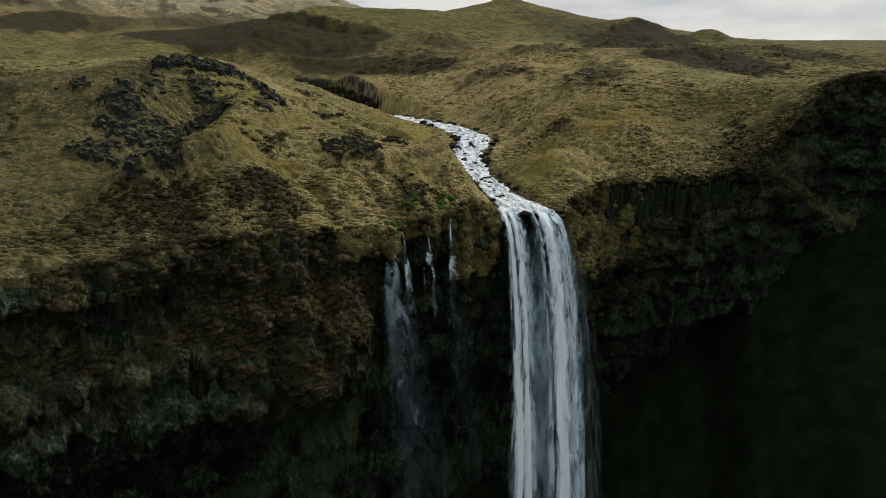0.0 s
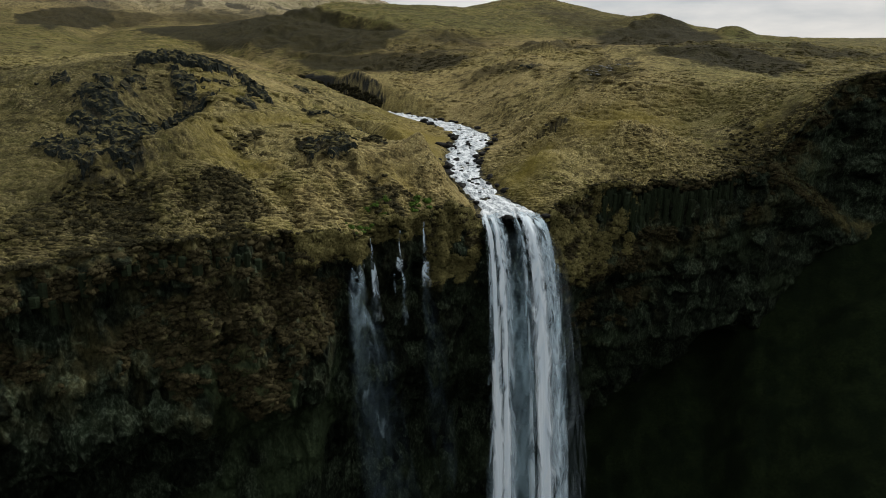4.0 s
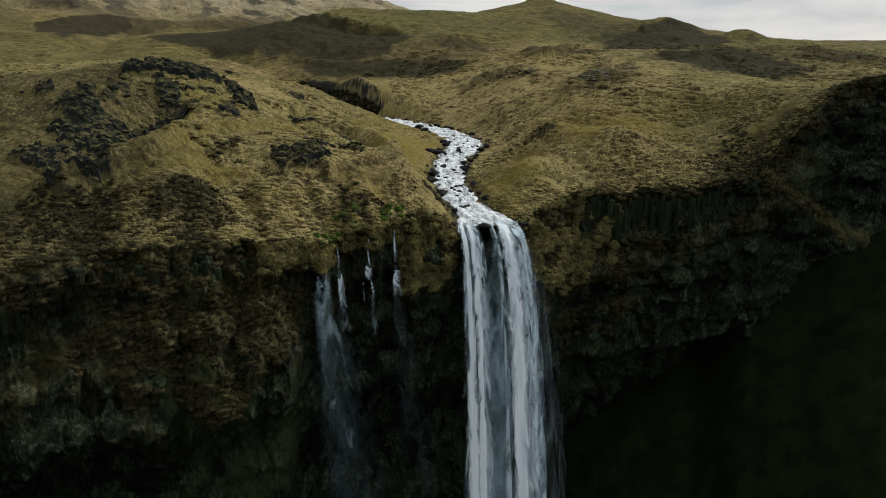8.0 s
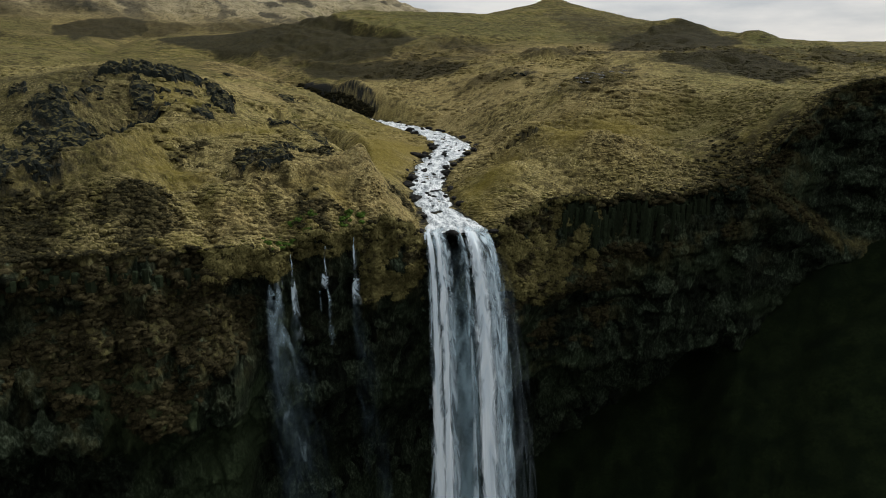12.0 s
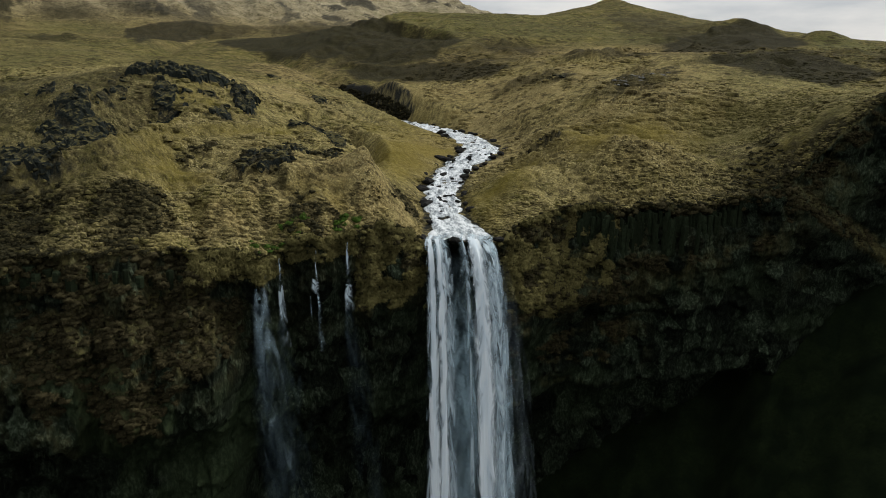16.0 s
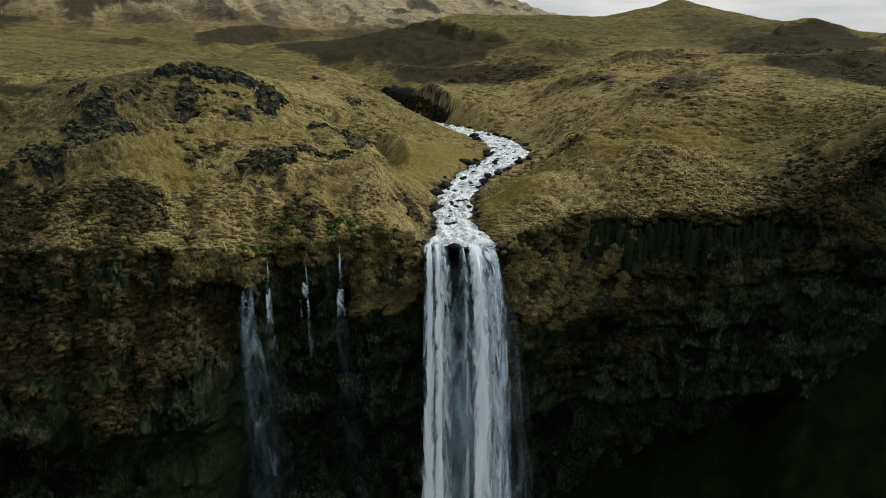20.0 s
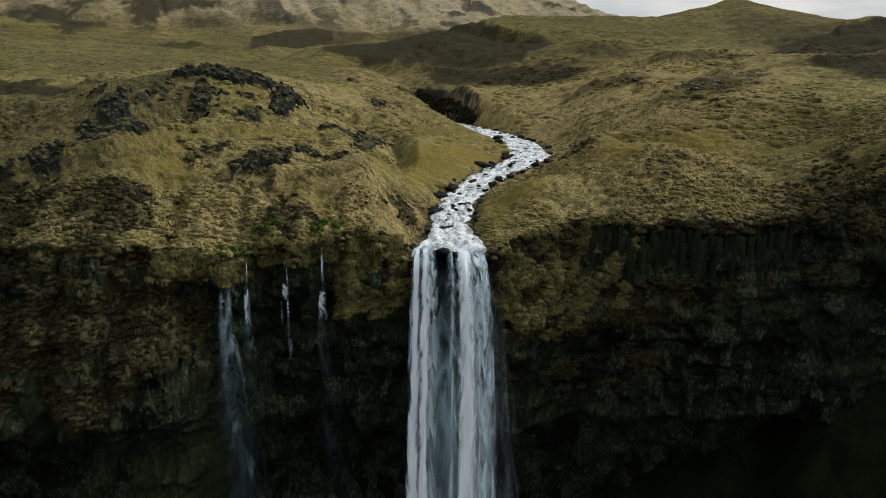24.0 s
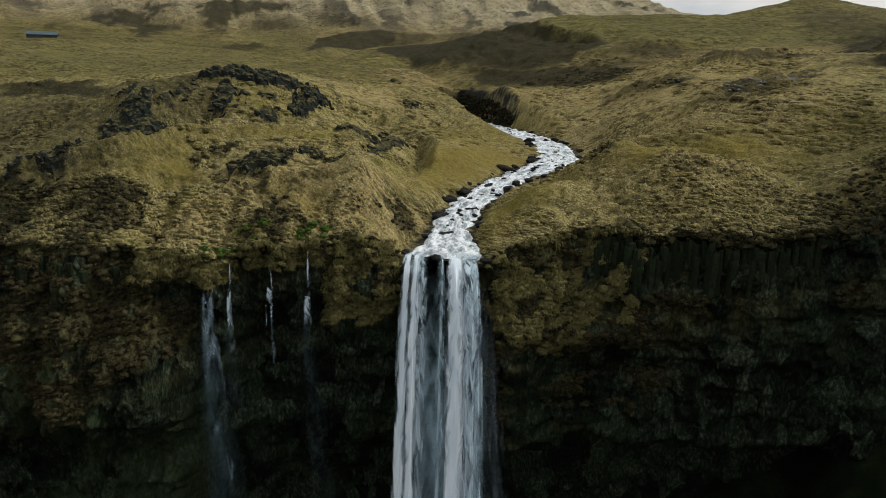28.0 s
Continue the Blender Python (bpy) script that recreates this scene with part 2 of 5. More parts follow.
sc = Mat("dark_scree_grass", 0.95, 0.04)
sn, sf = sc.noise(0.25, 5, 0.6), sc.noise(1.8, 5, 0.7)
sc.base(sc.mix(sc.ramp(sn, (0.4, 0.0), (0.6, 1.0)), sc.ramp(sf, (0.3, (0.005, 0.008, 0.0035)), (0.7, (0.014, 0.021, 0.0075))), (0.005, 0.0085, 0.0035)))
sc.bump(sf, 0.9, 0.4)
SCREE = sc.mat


def shaggy(name, dark, mid, light):
    m = Mat(name, 0.95, 0.04)
    f = m.noise(3.0, 5, 0.8)
    c = m.ramp(f, (0.35, dark), (0.52, mid), (0.7, light))
    c = m.mix(m.math("MULTIPLY", m.random(), 0.6), c, dark)
    c = m.mix(m.ramp(m.island(), (0.45, 0.0), (1.0, 0.28)), c, light)
    m.base(c)
    m.bump(f, 0.8, 0.15)
    return m.mat


TURF = shaggy("shaggy_turf", (0.009, 0.008, 0.004), (0.036, 0.031, 0.015), (0.118, 0.100, 0.048))
TUSSOCK = shaggy("dry_tussock", (0.064, 0.057, 0.022), (0.145, 0.129, 0.057), (0.290, 0.260, 0.128))

HANGING = shaggy("hanging_grass", (0.050, 0.045, 0.016), (0.170, 0.150, 0.056), (0.340, 0.300, 0.125))
HEATH_BUSH = shaggy("heather_bush", (0.009, 0.009, 0.005), (0.028, 0.026, 0.013), (0.074, 0.067, 0.034))

w = Mat("white_water", 0.3)
wuv = w.node("ShaderNodeUVMap")
wmap = w.node("ShaderNodeMapping", Scale=(1.0, 0.45, 1.0))
w.link(wuv.outputs["UV"], wmap.inputs["Vector"])
wv = wmap.outputs["Vector"]
wn, wf = w.noise(0.75, 5, 0.65, wv), w.noise(2.6, 6, 0.75, wv)
foam = w.math("ADD", w.math("MULTIPLY", wn, 0.6), w.math("MULTIPLY", wf, 0.5))
w.base(w.ramp(foam, (0.41, (0.030, 0.040, 0.045)), (0.50, (0.26, 0.30, 0.32)), (0.60, (0.82, 0.85, 0.86))))
w.bump(wf, 0.8, 0.25)
WATER = w.mat


def falling(name, colour, gaps, full, fine_gaps, late=False, rim=0.95):
    """Falling water: white drops in streaks and tongues, with clear gaps between them."""
    m = Mat(name, 0.7, 0.1)
    uvn = m.node("ShaderNodeUVMap")
    split = m.node("ShaderNodeSeparateXYZ")
    m.link(uvn.outputs["UV"], split.inputs[0])
    # packets of water fall as tongues that point down
    point = m.math("PINGPONG", m.math("ADD", m.math("MULTIPLY", split.outputs["X"], 0.8), m.math("MULTIPLY", m.noise(0.9, 2, 0.5, uvn.outputs["UV"]), 1.6)), 0.5)
    bent = m.node("ShaderNodeCombineXYZ")
    m.link(split.outputs["X"], bent.inputs["X"])
    m.link(m.math("ADD", split.outputs["Y"], m.math("MULTIPLY", point, 1.1)), bent.inputs["Y"])
    maps = []
    for sc_ in ((0.62, 1.7, 1.0), (1.7, 3.6, 1.0)):
        mp = m.node("ShaderNodeMapping", Scale=sc_)
        m.link(bent.outputs[0], mp.inputs["Vector"])
        maps.append(mp.outputs["Vector"])
    coarse, fine_n = m.noise(1.0, 3, 0.55, maps[0]), m.noise(1.0, 4, 0.65, maps[1])
    body = m.math("ADD", m.math("MULTIPLY", coarse, 1 - fine_gaps), m.math("MULTIPLY", fine_n, fine_gaps))
    alpha = m.ramp(body, (gaps[0], gaps[2]), (gaps[1], full))
    rag = m.math("ADD", m.math("MULTIPLY", m.math("SUBTRACT", fine_n, 0.5), 0.9), m.math("MULTIPLY", m.math("SUBTRACT", coarse, 0.5), 1.8))
    edge = m.ramp(m.math("ADD", m.attr("edge"), rag), (0.0, 0.0), (rim, 1.0))
    thin = 0.5 + 0.4 * gaps[2]
    m.base(m.ramp(body, (0.36, tuple(v * k for v, k in zip(colour, (thin - 0.06, thin, thin + 0.05)))), (0.58, colour)))
    alpha = m.math("MULTIPLY", alpha, edge)
    if late:
        alpha = m.math("MULTIPLY", alpha, m.ramp(m.attr("depth"), (0.03, 0.0), (0.3, 1.0)))
    m.link(alpha, m.bsdf.inputs["Alpha"])
    m.bump(body, 0.25, 0.2)
    # drops take light from all round and above, not only from the front of the sheet
    bump = m.bsdf.inputs["Normal"].links[0].from_node
    up = m.node("ShaderNodeVectorMath")
    up.operation = "ADD"
    m.link(bump.outputs["Normal"], up.inputs[0])
    up.inputs[1].default_value = (0, 0, 1.0)
    unit = m.node("ShaderNodeVectorMath")
    unit.operation = "NORMALIZE"
    m.link(up.outputs["Vector"], unit.inputs[0])
    m.link(unit.outputs["Vector"], m.bsdf.inputs["Normal"])
    return m.mat


SOLID = falling("dense_falling_water", (0.68, 0.74, 0.77), (0.26, 0.42, 0.94), 1.0, 0.3, False, 0.5)
FOAM = falling("falling_foam", (0.52, 0.62, 0.67), (0.42, 0.55, 0.06), 0.94, 0.18)
SPRAY = falling("falling_spray", (0.52, 0.69, 0.77), (0.42, 0.62, 0.02), 0.45, 0.35)
VEIL = falling("spray_veil", (0.34, 0.48, 0.54), (0.36, 0.62, 0.06), 0.42, 0.2, True)
SPINDRIFT = falling("wind_blown_spray", (0.26, 0.38, 0.45), (0.30, 0.70, 0.0), 0.08, 0.2)
MIST = falling("mist_veil", (0.40, 0.48, 0.53), (0.30, 0.75, 0.0), 0.24, 0.15, True)


def plain(name, dark, light, scale, rough):
    m = Mat(name, rough)
    f = m.noise(scale, 4, 0.6)
    m.base(m.ramp(f, (0.3, dark), (0.7, light)))
    m.bump(f, 0.4, 0.05)
    return m.mat


GREY_STONE = plain("grey_stone", (0.06, 0.06, 0.055), (0.20, 0.195, 0.18), 4.0, 0.9)
SHED_WALL = plain("shed_boards", (0.03, 0.035, 0.035), (0.07, 0.075, 0.075), 1.5, 0.8)
SHED_ROOF = plain("metal_roof", (0.03, 0.055, 0.06), (0.06, 0.09, 0.095), 0.8, 0.45)
SHED_DOOR = plain("dark_door", (0.03, 0.025, 0.02), (0.05, 0.045, 0.04), 2.0, 0.7)
LUSH = shaggy("lush_moss", (0.020, 0.040, 0.006), (0.05, 0.09, 0.014), (0.09, 0.15, 0.03))

# ---- the lie of the land ----
def smooth(a, b, v):
    t = np.clip((v - a) / (b - a), 0, 1)
    return t * t * (3 - 2 * t)


def lattice(ix, iy, iz, seed):
    h = (ix.astype(np.int64) * 374761393 + iy.astype(np.int64) * 668265263 + iz.astype(np.int64) * 2147483647 + seed * 974634751) & 0xFFFFFFFF
    h = ((h ^ (h >> 13)) * 1274126177) & 0xFFFFFFFF
    return ((h ^ (h >> 16)) & 0xFFFF) / 65535.0


def vnoise(x, y, z=None, seed=0):
    """Smooth value noise, -1 to 1."""
    x, y = np.asarray(x, float), np.asarray(y, float)
    z = np.zeros_like(x) if z is None else np.asarray(z, float)
    fx, fy, fz = np.floor(x), np.floor(y), np.floor(z)
    u, v, w = x - fx, y - fy, z - fz
    u, v, w = u * u * (3 - 2 * u), v * v * (3 - 2 * v), w * w * (3 - 2 * w)
    total = 0.0
    for dz in (0, 1):
        if dz and not z.any():
            break
        for dy in (0, 1):
            for dx in (0, 1):
                part_w = (u if dx else 1 - u) * (v if dy else 1 - v) * ((w if dz else 1 - w) if z.any() else 1.0)
                total = total + part_w * lattice(fx + dx, fy + dy, fz + dz, seed)
    return total * 2 - 1


def fbm(x, y, z=None, octaves=4, seed=0, gain=0.5):
    total, amp = 0.0, 1.0
    for o in range(octaves):
        total = total + amp * vnoise(x, y, z, seed + o * 17)
        x, y, z, amp = np.asarray(x) * 2.03 + 5.1, np.asarray(y) * 2.03 + 1.7, None if z is None else np.asarray(z) * 2.03 + 3.3, amp * gain
    return total


MIDX, MIDY = 25.0, 0.0       # the middle of the fan in which the land is laid out

HILLS_A = [(-60, 50, -1.1), (-32, 69, -2.0), (-19, 78, 0.1), (-120, 80, -3.9), (-33, 86, 4.6), (-6, 88, -3.6), (-90, 100, -2.9), (-12, 103, 5.5), (-30, 109, -1.6), (-48, 115, 3.3), (3, 122, 1.3), (20, 123, -0.2), (41, 124, -3.0), (-49, 135, 5.8), (-21, 138, -0.5), (-89, 140, 3.4), (95, 141, 7.5), (44, 144, 0.3), (75, 147, -0.9), (10, 150, -0.0), (130, 150, 6.3), (-160, 160, -1.7), (-52, 165, 6.2), (43, 171, 4.2), (11, 172, -3.1), (-15, 175, -5.0), (170, 200, 2.6), (59, 214, 4.6), (-127, 216, 3.0), (12, 216, 0.5)]
HILLS_B = [(93, 230, 2.7), (-49, 235, -4.0), (27, 244, 4.0), (118, 251, 3.1), (200, 260, -0.3), (-105, 285, -3.0), (-184, 300, -3.1), (-20, 301, 1.8), (160, 330, 2.2), (-227, 348, 0.3), (-72, 348, 9.0), (94, 355, 4.7), (39, 375, 4.6), (-248, 425, -4.6), (-150, 450, 2.2), (42, 470, 18.7), (-409, 479, -5.2), (100, 600, -0.9)]
KNOLLS_A = [(-19, 78, -0.8), (-120, 80, -0.7), (-32, 81, -0.7), (-33, 86, 1.3), (-6, 88, -1.7), (-28, 95, 1.9), (-12, 96, 0.8), (1, 97, -2.7), (-24, 99, -2.8), (-52, 99, -0.9), (-4, 99, 1.5), (-90, 100, -0.8), (-12, 103, 1.2), (4, 107, 1.6), (-48, 115, -2.1), (27, 118, -1.4), (-64, 120, 1.5), (41, 124, -2.0), (28, 125, 2.2), (51, 128, -1.7), (63, 134, -2.6), (38, 135, 4.8), (-49, 135, 1.4), (27, 138, 3.1), (87, 141, 3.7), (95, 141, 1.0), (44, 144, 1.6), (75, 147, 1.1), (-30, 148, -1.1), (-3, 150, 1.8)]
KNOLLS_B = [(10, 150, -3.8), (20, 150, 0.7), (130, 150, 1.0), (57, 154, -2.9), (-35, 157, -1.6), (12, 163, -1.1), (-74, 164, 1.5), (78, 166, 0.9), (43, 171, 1.1), (11, 172, -0.9), (20, 175, -1.4), (27, 183, 0.7), (2, 205, -3.2), (-53, 207, 1.7), (-127, 216, 1.0), (44, 222, -1.4), (-49, 235, -1.8), (27, 244, 0.8), (-56, 268, -1.0), (-105, 285, -2.4), (-184, 300, -1.2), (-68, 300, 2.7), (-20, 301, 2.2), (123, 318, 0.8), (-48, 330, -4.7), (-72, 348, 4.4), (-227, 348, 1.5), (94, 355, 0.9), (-248, 425, -1.9), (42, 470, 4.7)]
KNOLLS_C = [(-409, 479, -1.0), (100, 600, -1.4)]
HILLS, KNOLLS = HILLS_A + HILLS_B, KNOLLS_A + KNOLLS_B + KNOLLS_C

# the river: x, y, height of the water, width
RIVER = [(15.0, 104.0, 59.6, 9.8), (14.2, 107.5, 60.0, 9.4), (11.0, 115.0, 61.3, 6.8), (8.6, 122.0, 62.2, 5.8), (6.9, 130.0, 63.0, 6.0), (6.0, 140.0, 64.0, 6.5), (6.0, 148.0, 64.6, 6.4), (6.8, 155.0, 65.2, 8.0), (8.3, 163.0, 66.0, 8.8),
         (7.3, 170.5, 66.6, 8.2), (4.0, 178.0, 67.4, 8.6), (-3.0, 187.0, 68.2, 7.6), (-14.0, 197.0, 69.0, 7.0), (-27.0, 208.0, 69.6, 6.0), (-38.0, 218.0, 70.2, 5.0), (-52.0, 230.0, 70.9, 4.0)]


def curve(points, steps):
    """A smooth line through points, steps pieces between two of them."""
    p = np.array(points, float)
    p = np.vstack([2 * p[0] - p[1], p, 2 * p[-1] - p[-2]])
    t = np.linspace(0, 1, steps, endpoint=False)[:, None]
    line = []
    for a, b, c, d in zip(p, p[1:], p[2:], p[3:]):
        line.append(0.5 * (2 * b + (c - a) * t + (2 * a - 5 * b + 4 * c - d) * t ** 2 + (3 * b - a - 3 * c + d) * t ** 3))
    return np.vstack(line + [p[-2:-1]])


RIVER_LINE = curve(RIVER, 8)


# folds, tracks and gullies: height, half width and line on the plan
FOLDS_KNOLL = [
    (1.6, 3.5, [(-39.0, 85.5), (-35.4, 94.7), (-37.0, 113.7), (-36.2, 126.3)]), (-2.2, 5.0, [(-46.0, 94.8), (-41.9, 103.6), (-41.8, 116.7)]),
    (0.9, 1.7, [(-40.0, 83.1), (-33.8, 89.2), (-31.3, 95.5), (-32.8, 108.6), (-30.3, 118.0), (-26.2, 128.1), (-20.2, 132.8), (-0.3, 107.6)]),
    (0.8, 1.4, [(-34.0, 88.1), (-27.4, 93.0), (-23.4, 97.0), (-18.1, 100.2), (-11.6, 99.6), (-5.5, 102.5), (-0.3, 107.6)]),
    (-1.5, 3.0, [(-45.0, 93.0), (-40.0, 101.0), (-39.5, 112.0), (-41.5, 121.0)]),
    (0.7, 1.2, [(-37.5, 84.0), (-34.5, 88.1), (-31.3, 94.0), (-34.1, 107.6), (-37.0, 121.4)]),
]
FOLDS_TRACKS = [
    (-1.3, 1.8, [(-40.0, 142.5), (-36.0, 150.6), (-30.9, 160.3), (-20.8, 181.2)]), (1.0, 2.5, [(-29.8, 129.5), (-23.8, 136.1), (-14.5, 131.6), (-3.5, 116.2)]),
    (-1.9, 3.2, [(-26.9, 156.5), (-19.8, 154.9), (-8.9, 138.7), (-3.5, 123.1)]), (-0.7, 0.7, [(-7.7, 100.0), (-5.2, 102.2), (-2.5, 104.1), (0.3, 105.9)]),
    (-1.6, 1.4, [(-19.2, 157.5), (-12.1, 144.7), (-8.2, 139.0)]),
    (-0.8, 0.9, [(-42.7, 152.7), (-33.6, 158.3), (-29.1, 166.9), (-23.7, 177.7)]),
    (1.0, 1.2, [(-21.5, 159.7), (-13.2, 156.0), (-6.6, 141.0)]),
    (-1.1, 2.5, [(-26.7, 106.8), (-25.3, 101.3)]), (-1.0, 1.6, [(-24.5, 151.0), (-18.0, 142.0), (-11.5, 127.0)]),
]
FOLDS_SLOPE = [
    (-1.1, 1.8, [(-24.3, 95.2), (-17.9, 89.4), (-13.8, 84.3)]), (-1.0, 1.8, [(-9.9, 99.4), (-5.9, 97.1), (-2.8, 94.9)]),
    (-0.8, 1.5, [(-15.3, 100.2), (-14.8, 94.0), (-12.8, 88.8)]), (0.8, 2.2, [(-19.2, 97.9), (-13.3, 90.8), (-9.3, 86.7)]),
    (-1.4, 2.5, [(-35.4, 86.3), (-27.1, 93.6), (-18.4, 98.0)]), (1.0, 2.2, [(-25.0, 84.3), (-23.9, 87.0), (-20.0, 86.3)]),
    (-1.3, 1.0, [(-27.5, 85.8), (-25.4, 82.0)]), (-1.4, 0.9, [(-18.4, 92.4), (-16.5, 90.4), (-13.6, 85.5)]),
    (0.7, 1.3, [(-9.9, 100.8), (-5.2, 98.6), (-1.5, 97.0)]), (-1.2, 0.9, [(-6.2, 100.0), (-6.1, 97.7)]),
    (-0.6, 0.9, [(-11.8, 91.8), (-9.6, 87.8)]), (0.4, 1.2, [(-15.4, 93.0), (-12.4, 89.4), (-8.9, 85.9)]),
]
FOLDS_SPURS = [
    (0.45, 1.3, [(-24.4, 96.6), (-19.4, 91.9), (-15.6, 86.9), (-14.1, 84.7)]), (-0.4, 1.0, [(-11.3, 96.8), (-9.3, 93.8), (-6.9, 89.6)]),
    (0.6, 1.3, [(0.5, 105.4), (4.5, 106.1), (8.0, 105.3)]), (-0.5, 1.2, [(-2.7, 102.0), (1.0, 100.4), (3.4, 97.6)]),
]
FOLDS_EAST = [
    (-0.5, 1.2, [(18.6, 126.5), (19.9, 134.3), (24.8, 136.7)]), (-2.5, 5.0, [(-106.9, 292.4), (-73.2, 258.8), (-47.8, 235.3)]),
    (-3.5, 16.0, [(-330.0, 190.0), (-312.0, 255.0), (-290.0, 312.0), (-225.0, 330.0)]), (-4.0, 8.0, [(-139.4, 251.4), (-194.2, 365.6), (-247.0, 502.2)]), (-1.0, 6.0, [(29.9, 127.8), (42.7, 145.8), (59.1, 160.6)]),
]
FOLDS_FAR = [
    (0.7, 1.8, [(18.3, 170.7), (29.2, 160.7), (39.1, 155.7), (43.2, 152.3)]), (-0.9, 3, [(40.2, 148.5), (48.8, 147.6), (55.8, 141.2)]),
    (1.2, 2.0, [(32.4, 179.0), (36.9, 185.9), (43.3, 202.4)]), (1.4, 2.6, [(25.5, 234.1), (35.3, 238.9), (52.1, 284.1)]),
    (0.8, 1.6, [(14.9, 194.1), (20.3, 200.0), (27.0, 204.4)]), (-0.8, 1.4, [(36.4, 171.7), (49.4, 167.7), (61.2, 165.1)]),
    (0.8, 4.0, [(-50.0, 239.0), (-38.0, 229.0), (-27.0, 220.0)]),
]
FOLDS = FOLDS_KNOLL + FOLDS_TRACKS + FOLDS_SLOPE + FOLDS_SPURS + FOLDS_EAST + FOLDS_FAR
# single humps, scars and crags: x, y, height, radius
HUMPS = [(146, 326, -3.0, 9), (139, 317, -1.2, 6), (25.5, 144.0, 2.6, 5.5), (23.5, 134.0, -0.9, 4.0), (18, 133, -0.3, 4), (-49, 236, 2.5, 7), (-30, 221, 1.8, 6), (-54, 117, 3.2, 4.5), (0, 107, 2.2, 6), (-3.5, 94, 1.6, 3.5), (38, 135, 1.8, 8), (20.5, 123, 1.6, 5), (46, 128, 1.4, 4), (-28, 95, 1.2, 5), (22, 213, 1.3, 10), (53, 163, 1.2, 9),
         (88, 352, 3.0, 9), (97, 357, 2.5, 6), (121, 318, 3.0, 9), (131, 330, 2.0, 8), (42, 470, 3.0, 12), (27, 244, 1.8, 5), (34, 243, 1.5, 5), (40, 188, 1.6, 4), (46, 190, 1.4, 4)]
HUMPS += [(104, 352, 2.4, 9), (150, 330, -3.0, 12), (120, 317, 1.0, 8)]


def line_distance(x, y, line, span):
    """The distance of each place to a line on the plan, out to span metres from it."""
    best = np.full(x.shape, 1e9)
    px, py = [p[0] for p in line], [p[1] for p in line]
    m = (x > min(px) - span) & (x < max(px) + span) & (y > min(py) - span) & (y < max(py) + span)
    if not m.any():
        return best
    xs, ys = x[m], y[m]
    found = np.full(xs.shape, 1e9)
    for (ax, ay), (bx, by) in zip(line, line[1:]):
        lx, ly = bx - ax, by - ay
        t = np.clip(((xs - ax) * lx + (ys - ay) * ly) / (lx * lx + ly * ly), 0, 1)
        found = np.minimum(found, np.hypot(xs - ax - t * lx, ys - ay - t * ly))
    best[m] = found
    return best


def fold_height(x, y):
    h = np.zeros_like(x)
    for height, half, line in FOLDS:
        h = h + 1.05 * height * np.exp(-(np.minimum(line_distance(x, y, line, 3.2 * half), 1e4) / half) ** 2)
    for hx, hy, height, size in HUMPS:
        h = h + height * np.exp(-((x - hx) ** 2 + (y - hy) ** 2) / (size * size))
    return h


def gully_lines(x, y):
    """How far, 0 to 1, each place lies in the bed of a narrow gully or track."""
    total = np.zeros_like(x)
    for height, half, line in FOLDS:
        if height < 0 and half < 2.0:
            total = np.maximum(total, np.exp(-(np.minimum(line_distance(x, y, line, 4.0), 1e4) / 0.75) ** 2))
    return total * smooth(-0.5, 0.3, fbm(x * 0.35, y * 0.35, octaves=3, seed=211))


def domes(x, y, size, seed):
    """Rounded tussocks side by side, 0 in the creases to 1 on the crowns."""
    u, v = x / size, y / (size * 0.72)
    fu, fv = np.floor(u), np.floor(v)
    best, tall = np.full(x.shape, 9.0), np.zeros(x.shape)
    zero = np.zeros_like(fu)
    for du in (-1, 0, 1):
        for dv in (-1, 0, 1):
            cu, cv = fu + du, fv + dv
            d = np.hypot(u - cu - lattice(cu, cv, zero, seed), v - cv - lattice(cu, cv, zero, seed + 1))
            m = d < best
            best, tall = np.where(m, d, best), np.where(m, lattice(cu, cv, zero, seed + 2), tall)
    return np.sqrt(np.clip(1 - (best / 0.85) ** 2, 0, 1)) * (0.35 + 0.65 * tall)


def hills(x, y):
    reach = np.hypot(x - MIDX, y - MIDY)
    h = 62 + 70 * (1 - np.exp(-np.clip(reach - 105, 0, None) / 420))
    for rows, share in ((HILLS, 0.14), (KNOLLS, 0.05)):
        for hx, hy, height in rows:
            size = share * math.hypot(hx - MIDX, hy - MIDY)
            h = h + height * np.exp(-((x - hx) ** 2 + (y - hy) ** 2) / (2 * size * size))
    return h


def river_near(x, y):
    """For each place the distance to the river's middle, and the water's height and width there."""
    best, level, wide = np.full(x.shape, 1e9), np.zeros(x.shape), np.ones(x.shape)
    for (ax, ay, az, aw), (bx, by, bz, bw) in zip(RIVER_LINE, RIVER_LINE[1:]):
        lx, ly = bx - ax, by - ay
        t = np.clip(((x - ax) * lx + (y - ay) * ly) / (lx * lx + ly * ly), 0, 1)
        d = np.hypot(x - ax - t * lx, y - ay - t * ly)
        m = d < best
        best, level, wide = np.where(m, d, best), np.where(m, az + t * (bz - az), level), np.where(m, aw + t * (bw - aw), wide)
    return best, level, wide


def mountain(x, y):
    """The far range, rising on the left behind the moor."""
    reach, bearing = np.hypot(x - MIDX, y - MIDY), np.degrees(np.arctan2(x - MIDX, y - MIDY))
    side = np.clip((0.8 - bearing) / 34, 0, 1)
    h = side * (smooth(520, 1500, reach) * 250 + smooth(620, 1000, reach) * 30)
    gully = np.abs(fbm(bearing * 0.5 + reach * 0.006, reach * 0.003, octaves=4, seed=31))
    return h * (1 - 0.13 * gully) + side * smooth(500, 900, reach) * 14 * fbm(x * 0.012, y * 0.012, octaves=4, seed=5)


